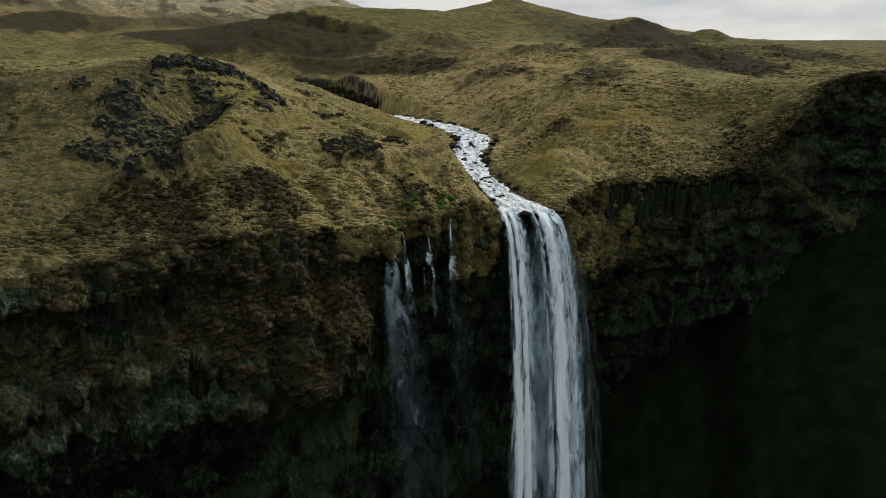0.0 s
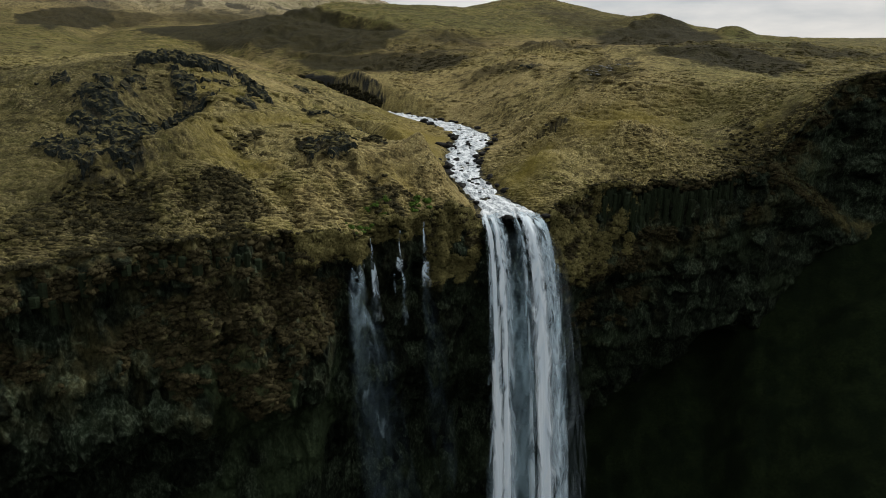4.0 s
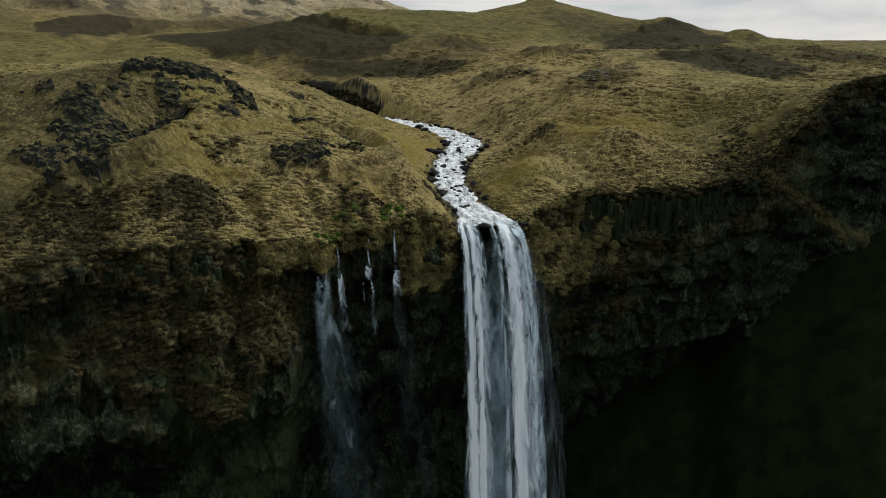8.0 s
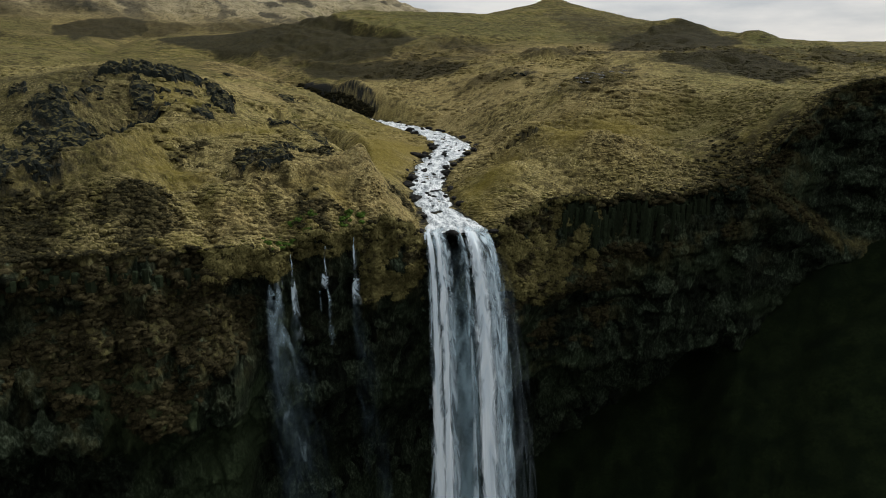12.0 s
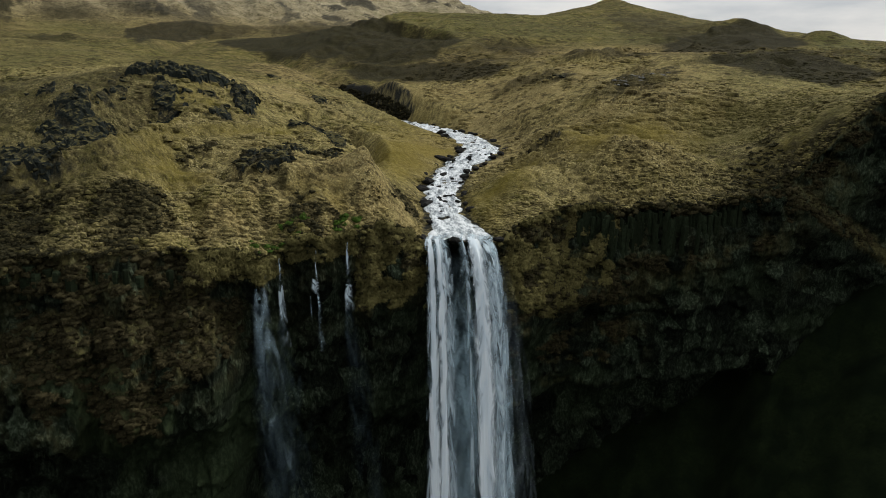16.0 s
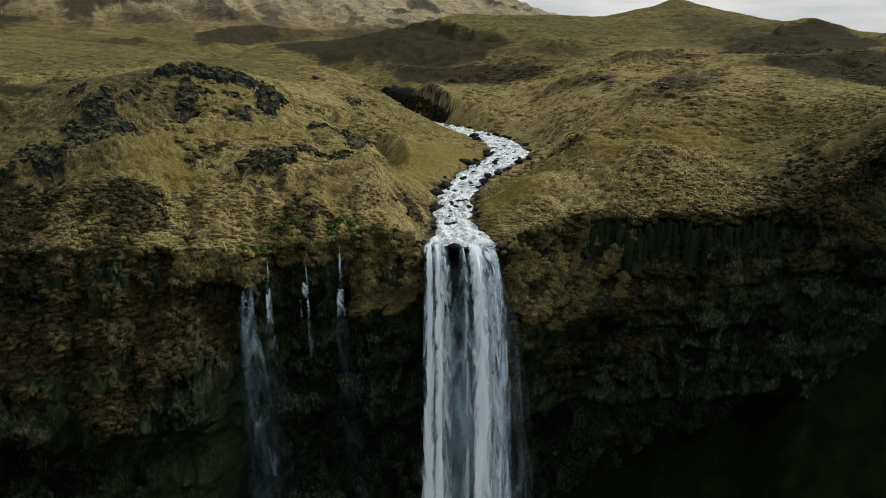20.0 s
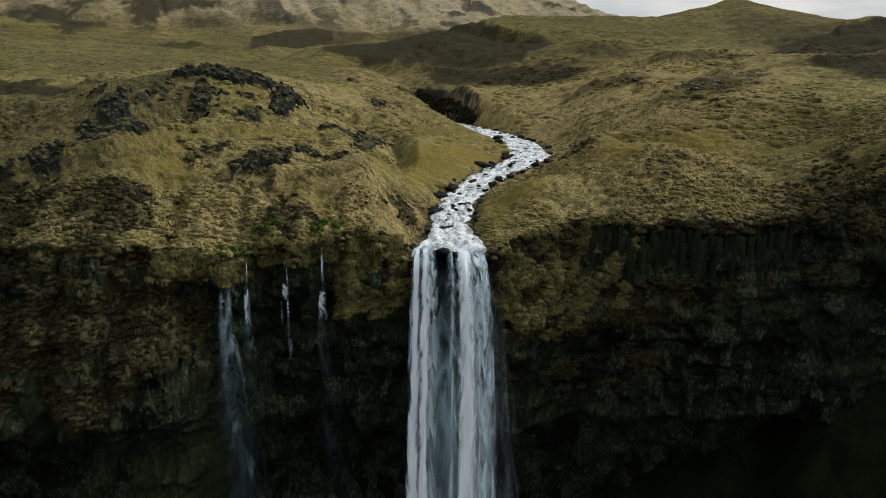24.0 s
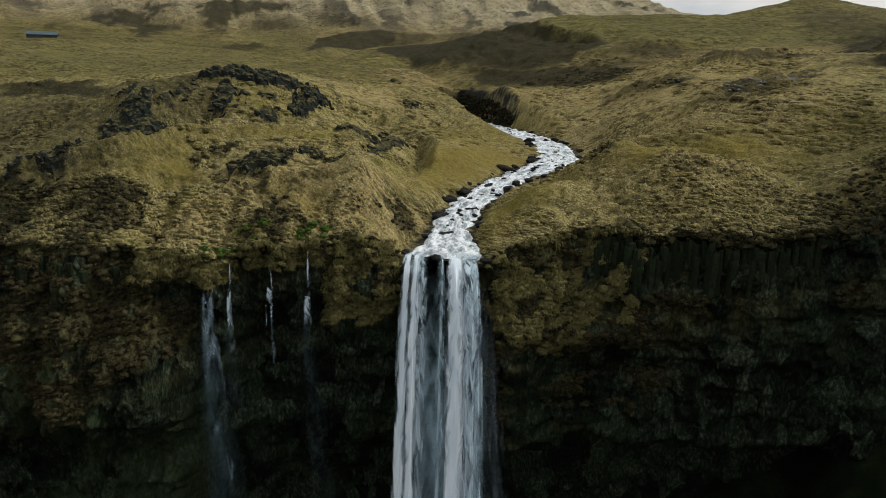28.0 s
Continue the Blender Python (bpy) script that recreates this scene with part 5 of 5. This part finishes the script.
for k, outline in enumerate(CRAGS):
    group_ = 0 if k < len(CRAGS_KNOLL) else 1 if k < len(CRAGS_KNOLL) + len(CRAGS_CREST) else 2
    ox, oy = np.array(outline).T
    cx, cy = float(ox.mean()), float(oy.mean())
    area = 0.5 * abs(float(np.dot(ox, np.roll(oy, 1)) - np.dot(oy, np.roll(ox, 1))))
    outcrop = outcrop_at(cx, cy, LABELS[group_])
    crag_mesh(outline, cx, cy, outcrop.location.z, float(np.clip(0.22 * math.sqrt(area), 0.5, (1.25, 1.5, 0.7)[group_]))).parent = outcrop
    for j in range(int(np.clip(area * 0.3, 4, 16))):
        q, w = rng.integers(len(outline)), rng.uniform(0.45, 1.15)
        loose_rock(outcrop, cx + (ox[q] - cx) * w + rng.normal(0, 0.7), cy + (oy[q] - cy) * w + rng.normal(0, 0.7), 0.3 + 1.1 * rng.random() ** 2, j)
for b, r0, db, dr in ROCK:
    outcrop = outcrop_at(*fan(b, r0), LABELS[2])
    half = math.radians(db) * r0
    for j in range(8):
        a, q = rng.uniform(0, 2 * math.pi), rng.uniform(0.1, 1.2)
        loose_rock(outcrop, *fan(b + math.degrees(half * q * math.cos(a) / r0), r0 + dr * q * math.sin(a)), 0.4 + 1.3 * rng.random() ** 2, j)
# boulders in and beside the river
WET = []
for s in range(5):
    me = lump(20 + s, 2, 0.55, 0.3)
    me.materials.clear()
    me.materials.append(WET_STONE)
    WET.append(me)
for j in range(150):
    k = int(rng.integers(44, len(FINE) - 30))
    w = FINE[k, 3]
    edge = rng.random() < 0.5
    o = (rng.choice([-1, 1]) * rng.uniform(0.40, 0.72)) if edge else rng.uniform(-0.4, 0.4)
    x, y = FINE[k, 0] + side[k, 0] * w * o, FINE[k, 1] + side[k, 1] * w * o
    size = 0.35 + 1.9 * rng.random() ** 2.2 if edge else 0.3 + 0.9 * rng.random() ** 2
    ob = tagged(new("boulder", WET[j % 5]), "wet black boulder at the river's edge" if edge else "wet black boulder in the rapids", "boulder", group="boulders along the river")
    ob.matrix_basis = Matrix.LocRotScale((x, y, FINE[k, 2] + (0.02 if edge else -0.12)), Euler((rng.uniform(-0.3, 0.3), rng.uniform(-0.3, 0.3), rng.uniform(0, 6.3))), (size * rng.uniform(0.9, 1.5), size, size * rng.uniform(0.8, 1.4)))
for x, y, z, s in [(14.1, 106.2, 59.9, 1.6), (13.5, 106.4, 59.9, 1.2), (9.0, 106.0, 60.0, 1.3), (19.9, 108.6, 59.9, 1.3)]:
    ob = tagged(new("boulder", WET[int(x * 10) % 5]), "wet black rock parting the water at the brink", "boulder", group="boulders along the river")
    ob.matrix_basis = Matrix.LocRotScale((x, y, z - 0.15), Euler((0, 0, x)), (s, s * 1.2, s * 1.15))

# ---- basalt columns in the upper face ----
def column_mesh(seed):
    bm = bmesh.new()
    r = np.random.default_rng(seed)
    n = 6
    rings = []
    for z, k in ((-0.5, 0.96), (-0.1, 1.0), (0.42, 1.0), (0.5, 0.86)):
        rings.append([bm.verts.new((0.5 * k * math.cos(a) * r.uniform(0.93, 1.07), 0.5 * k * math.sin(a) * r.uniform(0.93, 1.07), z + r.uniform(-0.03, 0.03))) for a in np.linspace(0, 2 * math.pi, n, endpoint=False)])
    for p, q in zip(rings, rings[1:]):
        for i in range(n):
            bm.faces.new((p[i], p[(i + 1) % n], q[(i + 1) % n], q[i]))
    bm.faces.new(rings[-1])
    me = bpy.data.meshes.new("basalt_column")
    bm.to_mesh(me)
    bm.free()
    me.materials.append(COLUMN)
    return me


COLUMN_MESHES = [column_mesh(s) for s in range(6)]


def face_at(bearing, drop):
    """A place on the cliff, by the bearing and the drop below the rim."""
    i = int(np.argmin(np.abs(COLUMNS - bearing)))
    j = int(np.argmin(np.abs(DROP[:, i] - drop)))
    return Vector((CX[j, i], CY[j, i], CZ[j, i])), i


def bearing_of_x(x):
    return float(np.interp(x, RIM_X[24:-26], COLUMNS[24:-26]))


for lo, hi, top, tall, n in ((31, 57, 1.8, 5.6, 84), (-36, -14, 2.0, 2.8, 26)):
    for x in np.linspace(lo, hi, n):
        b = bearing_of_x(x + rng.uniform(-0.1, 0.1))
        h = tall * rng.uniform(0.3, 1.1)
        p, i = face_at(b, top + h * 0.5 + rng.uniform(-0.9, 1.2))
        towards = Vector((MIDX - p.x, MIDY - p.y, 0)).normalized()
        w = rng.uniform(0.6, 1.3)
        p = p + towards * rng.uniform(-0.25, 0.35)
        part("basalt_column", COLUMN_MESHES[int(rng.integers(6))], cliff, Matrix.LocRotScale(p, Euler((rng.uniform(-0.05, 0.05), rng.uniform(-0.05, 0.05), rng.uniform(0, 6.3))), (w, w, h)))

# ---- turf hanging over the edge ----
def clump_mesh(seed, cushion=True, blades=24, droop=1.0, material=None):
    """Old grass: a ragged cushion, with long blades drooping from it."""
    r = np.random.default_rng(seed)
    bm = bmesh.new()
    if cushion:
        bmesh.ops.create_icosphere(bm, subdivisions=2, radius=0.5)
        for v in bm.verts:
            k = 0.8 + 0.75 * noise.noise(v.co * 2.6 + Vector((seed * 5.0, 0, 0))) + 0.35 * noise.noise(v.co * 7.0)
            v.co = Vector((v.co.x * k, v.co.y * k, v.co.z * k * 0.7))
    for _ in range(blades):
        a, e = r.uniform(0, 6.28), r.uniform(-0.1, 1.3)
        way = Vector((math.cos(a) * math.cos(e), math.sin(a) * math.cos(e), math.sin(e) * 0.6))
        root, wide = way * (0.34 if cushion else 0.12), Vector((-math.sin(a), math.cos(a), 0)) * r.uniform(0.02, 0.055)
        mid = root + way * r.uniform(0.14, 0.3) + Vector((0, 0, 0.10))
        tip = mid + way * r.uniform(0.08, 0.25) - Vector((0, 0, r.uniform(0.08, 0.4) * droop))
        p = [bm.verts.new(root - wide), bm.verts.new(root + wide), bm.verts.new(mid - wide * 0.5), bm.verts.new(mid + wide * 0.5), bm.verts.new(tip)]
        bm.faces.new((p[0], p[1], p[3], p[2]))
        bm.faces.new((p[2], p[3], p[4]))
    me = bpy.data.meshes.new("turf_clump")
    bmesh.ops.triangulate(bm, faces=bm.faces)
    bm.to_mesh(me)
    bm.free()
    me.polygons.foreach_set("use_smooth", np.full(len(me.polygons), True))
    me.materials.append(material or TURF)
    return me


CLUMPS = [clump_mesh(s) for s in range(5)]
PALE_CLUMPS = [clump_mesh(30 + s, True, 50, 1.5, HANGING) for s in range(5)]
n_part = 0
for x in np.linspace(-40, 66, 290):
    x = x + rng.uniform(-0.3, 0.3)
    if 9.2 < x < 19.8:
        continue
    b = bearing_of_x(x)
    p, i = face_at(b, abs(rng.normal(0.5, 1.0)))
    s = 0.4 + 1.5 * rng.random() ** 1.8
    part("turf_clump", (PALE_CLUMPS if -14 < x < 34 else CLUMPS)[n_part % 5], cliff, Matrix.LocRotScale(p - Vector((0, 0, 0.12 * s)), Euler((rng.uniform(-0.3, 0.3), rng.uniform(-0.3, 0.3), rng.uniform(0, 6.3))), (s * 1.2, s, s * rng.uniform(0.7, 1.1))))
    n_part += 1

# the rest of the turf on the face, and tussocks on the moor, too many to count
TUFTS = [clump_mesh(40 + k, False, 13, 0.7, TUSSOCK) for k in range(5)]
clump_co, tuft_co = [[np.array([v.co[:] for v in me.vertices]) for me in group] for group in (CLUMPS, TUFTS)]
clump_tri, tuft_tri = [[np.array([p.vertices[:] for p in me.polygons]) for me in group] for group in (CLUMPS, TUFTS)]


def scatter(name, places, sizes, flat, material, label, category, shapes, parent=None):
    co, tri, base = [], [], 0
    for k, (p, s) in enumerate(zip(places, sizes)):
        c, t = shapes[0][k % 5], shapes[1][k % 5]
        a = rng.uniform(0, 6.28)
        rot = np.array([[math.cos(a), -math.sin(a), 0], [math.sin(a), math.cos(a), 0], [0, 0, 1]])
        co.append((c * np.array([1, 1, flat])) @ rot.T * s + p)
        tri.append(t + base)
        base += len(c)
    me = triangles(name, np.vstack(co), np.vstack(tri), material, True)
    ob = new(name, me)
    if parent:
        ob.parent = parent
    return tagged(ob, label, "" if parent else category, kind="stuff")


where = np.argwhere((turf > 0.45) & (DROP > 0.8) & (DROP < 26) & (XB > -48) & (XB < 92))
where = where[rng.permutation(len(where))[:3400]]
spots = np.stack([CX[where[:, 0], where[:, 1]], CY[where[:, 0], where[:, 1]], CZ[where[:, 0], where[:, 1]]], -1)
scatter("ledge_turf", spots, 0.35 + 1.3 * rng.random(len(spots)) ** 1.6, 0.8, TURF, "shaggy brown turf on the ledges of the cliff", "grass", (clump_co, clump_tri), cliff)

# long pale grass hangs over the brink on both sides of the falls
HANGS = [clump_mesh(80 + k, True, 90, 1.6, HANGING) for k in range(5)]
hang_co, hang_tri = [np.array([v.co[:] for v in me.vertices]) for me in HANGS], [np.array([p.vertices[:] for p in me.polygons]) for me in HANGS]
where = np.argwhere((DROP > 0.2) & (DROP < np.where(XB > 19, 17, 11)) & (((XB > -13) & (XB < 9.6) & ((XB > 2.2) | (DROP < 3.5))) | ((XB > 19.6) & (XB < 37) & (DROP < 17 - 0.6 * (XB - 30).clip(0))))  & (fbm(RUN * 0.4, CZ * 0.3, octaves=3, seed=201) > np.where(XB < 10, -0.6, -0.2) + 0.035 * DROP))
where = where[rng.permutation(len(where))[:2600]]
spots = np.stack([CX[where[:, 0], where[:, 1]], CY[where[:, 0], where[:, 1]], CZ[where[:, 0], where[:, 1]]], -1)
scatter("hanging_grass", spots, 0.4 + 1.1 * rng.random(len(spots)), 0.9, HANGING, "pale grass hanging from the cliff beside the falls", "grass", (hang_co, hang_tri), cliff)

count = 4500
bb = np.radians(rng.uniform(-60, 44, count))
rim_r = np.interp(bb, COLUMNS, RIM)
rr = rim_r + np.abs(rng.exponential(20, count)) + 0.3
tx, ty = MIDX + rr * np.sin(bb), MIDY + rr * np.cos(bb)
d, lv, wd = river_near(tx, ty)
heathy = cover(np.degrees(bb), rr, HEATHER, 0.7, 0.4)
keep = (d > wd * 0.5 + 0.6) & (stretch_cover(tx, ty, GREENS + GREENS_BANK, 2.0) < 0.4) & (heathy < 0.35) & (broken_cover(tx, ty, CRAGS + HEATH_NEAR) < 0.4) & (rr - rim_r > np.interp(tx, [40, 80], [1.5, 12.0])) & (fbm(tx * 0.09, ty * 0.09, octaves=3, seed=66) > -0.25)
tx, ty = tx[keep], ty[keep]
tz = land(tx, ty)
scatter("tussocks", np.stack([tx, ty, tz - 0.05], -1), rng.uniform(0.3, 0.7, len(tx)), 0.8, TUSSOCK, "low tussocks of dry moor grass", "grass", (tuft_co, tuft_tri))

# frost hummocks: small grassy domes packed side by side, steep towards the valley
def dome_shape(seed):
    r = np.random.default_rng(seed)
    a = np.linspace(0, 2 * math.pi, 8, endpoint=False)
    rings = [np.stack([k * np.cos(a) * r.uniform(0.85, 1.15, 8), k * np.sin(a) * r.uniform(0.85, 1.15, 8), np.full(8, z) + r.uniform(-0.04, 0.04, 8)], -1) for k, z in ((0.56, -0.30), (0.46, 0.13))]
    co = np.vstack(rings + [np.array([[0.04, 0.05, 0.27]])])
    tri = [t for i in range(8) for t in ((i, (i + 1) % 8, 8 + (i + 1) % 8), (i, 8 + (i + 1) % 8, 8 + i), (8 + i, 8 + (i + 1) % 8, 16))]
    return co, np.array(tri)


DOMES = [dome_shape(400 + k) for k in range(8)]


def hummock_field(name, count, low, high, small, large, seed, label):
    r = np.random.default_rng(seed)
    b = np.radians(r.uniform(-60, 42, count))
    rim_at = np.interp(b, COLUMNS, RIM)
    reach = rim_at + low + (high - low) * r.random(count) ** 1.3
    x, y = MIDX + reach * np.sin(b), MIDY + reach * np.cos(b)
    d, level, wide = river_near(x, y)
    green = stretch_cover(x, y, GREENS + GREENS_BANK, 2.0)
    patch = fbm(x * 0.07, y * 0.07, octaves=3, seed=seed)
    ok = (d > wide * 0.5 + 0.8) & (green < 0.3) & (broken_cover(x, y, CRAGS) < 0.4) & (patch > np.where((x < 4) & (reach > rim_at + 14), 0.22, -0.2)) & (within(x, y, RAVINE, 5.0) < 0.05) & (reach < 330)
    x, y, b, reach, patch = x[ok], y[ok], b[ok], reach[ok], patch[ok]
    n = len(x)
    size = (small + (large - small) * r.random(n) ** 2) * np.clip(0.8 + 0.5 * patch, 0.6, 1.2)
    z, turn = land(x, y), r.uniform(-0.5, 0.5, n)
    co, tri = np.empty((n, 17, 3)), np.empty((n, 24, 3), int)
    for k in range(8):
        m = np.arange(n) % 8 == k
        c, s_ = np.cos(turn[m])[:, None], np.sin(turn[m])[:, None]
        p = DOMES[k][0][None] * size[m][:, None, None] * np.array([1.35, 0.9, 0.72])
        co[m] = np.stack([p[..., 0] * c - p[..., 1] * s_ + x[m][:, None], p[..., 0] * s_ + p[..., 1] * c + y[m][:, None], p[..., 2] + z[m][:, None]], -1)
        tri[m] = DOMES[k][1][None] + 17 * np.flatnonzero(m)[:, None, None]
    me = triangles(name, co.reshape(-1, 3), tri.reshape(-1, 3), GRASS, True)
    # upper ring and peak get the straw painted for lit tussock tops
    lit_crown = np.tile(np.array([0.1] * 8 + [0.62] * 8 + [0.8]), n)
    for key, values in cover_masks(x, y, reach, np.degrees(b)):
        me.attributes.new(key, "FLOAT", "POINT").data.foreach_set("value", np.repeat(np.clip(values, 0, 1), 17).astype(np.float32))
    me.attributes.new("lit_crown", "FLOAT", "POINT").data.foreach_set("value", lit_crown.astype(np.float32))
    return tagged(new(name, me), label, "grass", kind="stuff")


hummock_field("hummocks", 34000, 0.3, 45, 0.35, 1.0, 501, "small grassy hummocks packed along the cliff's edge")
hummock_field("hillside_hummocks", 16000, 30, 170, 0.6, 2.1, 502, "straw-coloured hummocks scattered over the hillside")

# dark heather bushes on the heathy stretches near the edge
hb = np.radians(rng.uniform(-44, 30, 26000))
hr = np.interp(hb, COLUMNS, RIM) * (1 + 0.35 * rng.random(26000) ** 1.5)
hx, hy = MIDX + hr * np.sin(hb), MIDY + hr * np.cos(hb)
d, lv, wd = river_near(hx, hy)
edge_d = hr - np.interp(hb, COLUMNS, RIM)
hold = (d > wd * 0.5 + 1.0) & ((broken_cover(hx, hy, HEATH_NEAR + CRAGS + HEATH_EDGE, 2.5, 0.9) * (rng.random(26000) < 0.6) > 0.5) | (cover(np.degrees(hb), hr, HEATHER, 0.7, 0.4) * (fbm(hx * 0.5, hy * 0.5, octaves=2, seed=191) > -0.1) > 0.5) | (edge_d < np.interp(hx, [-24, -13, 28, 60, 80], [1.5, 0.1, 0.2, 3.0, 7.0]) * rng.random(26000) ** 1.5))
hx, hy = hx[hold][:5200], hy[hold][:5200]
scatter("heather", np.stack([hx, hy, land(hx, hy) + 0.02], -1), 0.3 + 0.8 * rng.random(len(hx)) ** 2, 0.8, HEATH_BUSH, "low dark heather bushes along the cliff's edge", "heather", (clump_co, clump_tri))

ravine_b = rng.uniform(0, 1, (700, 2))
rx = -52 + 33 * ravine_b[:, 0]
ry = 239.0 - 33 * ravine_b[:, 0] * 0.92 - 8.5 * ravine_b[:, 1]
inside = within(rx, ry, RAVINE, 1.5) > 0.5
rx, ry = rx[inside], ry[inside]
scatter("ravine_heather", np.stack([rx, ry, land(rx, ry) + 0.1], -1), 0.7 + 1.3 * rng.random(len(rx)), 0.9, HEATH_BUSH, "dark bushes on the wall of a small ravine", "heather", (clump_co, clump_tri))

# grey stones strewn over the slope across the river, and loose stones on the moor
SMALL = [lump(60 + s, 1, 0.6, 0.4) for s in range(5)]
for me in SMALL:
    me.materials.clear()
    me.materials.append(GREY_STONE)
for j in range(70):
    f = rng.random()
    x, y = 34 + 16 * f + rng.normal(0, 2.2), 183 + 14 * f + rng.normal(0, 1.6)
    s = 0.35 + 1.0 * rng.random() ** 2
    ob = tagged(new("stone", SMALL[j % 5]), "weathered grey stone lying on the hillside", "stone", group="grey stones on the hillside")
    ob.matrix_basis = Matrix.LocRotScale((x, y, height(x, y) + 0.05 * s), Euler((0, 0, rng.uniform(0, 6.3))), (s * 1.5, s, s * 0.7))


def box(bm, x0, y0, z0, x1, y1, z1):
    v = [bm.verts.new(p) for p in ((x0, y0, z0), (x1, y0, z0), (x1, y1, z0), (x0, y1, z0), (x0, y0, z1), (x1, y0, z1), (x1, y1, z1), (x0, y1, z1))]
    for f in ((0, 3, 2, 1), (4, 5, 6, 7), (0, 1, 5, 4), (1, 2, 6, 5), (2, 3, 7, 6), (3, 0, 4, 7)):
        bm.faces.new([v[i] for i in f])


def solid(name, build, material):
    bm = bmesh.new()
    build(bm)
    bmesh.ops.recalc_face_normals(bm, faces=bm.faces)
    me = bpy.data.meshes.new(name)
    bm.to_mesh(me)
    bm.free()
    me.materials.append(material)
    return me


# a long farm shed far off on the left
def roof(bm):
    ring = []
    for x in (-7.4, 7.4):
        ring.append([bm.verts.new(p) for p in ((x, -3.6, 2.5), (x, 0, 4.3), (x, 3.6, 2.5), (x, 3.6, 2.3), (x, 0, 4.1), (x, -3.6, 2.3))])
    a, b = ring
    for i in range(6):
        bm.faces.new((a[i], a[(i + 1) % 6], b[(i + 1) % 6], b[i]))
    bm.faces.new(a)
    bm.faces.new(b[::-1])


def gables(bm):
    box(bm, -7, -3.2, -1.5, 7, 3.2, 2.4)
    for x in (-7, 7):
        s = 0.15 if x < 0 else -0.15
        v = [bm.verts.new(p) for p in ((x, -3.2, 2.4), (x, 3.2, 2.4), (x, 0, 4.0), (x + s, -3.2, 2.4), (x + s, 3.2, 2.4), (x + s, 0, 4.0))]
        bm.faces.new(v[:3])
        bm.faces.new(v[3:])
        for i, k in ((0, 1), (1, 2), (2, 0)):
            bm.faces.new((v[i], v[k], v[k + 3], v[i + 3]))


shed = tagged(new("farm_shed"), "long farm shed with a grey-green metal roof", "shed")
shed.matrix_basis = pose(-306, 250, height(-306, 250) + 0.9, 0, 0, 55)
part("wall", solid("wall", gables, SHED_WALL), shed)
part("roof", solid("roof", roof, SHED_ROOF), shed, label="grey-green metal roof")
part("door", solid("door", lambda bm: box(bm, 2.0, -3.32, -1.0, 4.6, -3.2, 1.9), SHED_DOOR), shed, label="dark sliding door")

# bright green moss where the side falls spring from the turf
MOSSY = [clump_mesh(70 + k, True, 40, 1.0, LUSH) for k in range(3)]
for cx, n in ((-6.4, 12), (-4.6, 9), (-2.4, 4), (1.2, 13)):
    for j in range(n):
        x = cx + rng.normal(0, 0.7)
        p, i = face_at(bearing_of_x(x), abs(rng.normal(0.1, 0.4)))
        s = rng.uniform(0.5, 1.2)
        back = Vector((p.x - MIDX, p.y - MIDY, 0)).normalized() * rng.uniform(-0.3, 2.2)
        ob = tagged(new("moss_cushion", MOSSY[j % 3]), "vivid green moss cushion at the edge of the turf", "moss", group="moss by the side falls")
        ob.matrix_basis = Matrix.LocRotScale((p.x + back.x, p.y + back.y, max(p.z, height(p.x + back.x, p.y + back.y)) + 0.02), Euler((0, 0, rng.uniform(0, 6.3))), (s * 1.3, s, s))
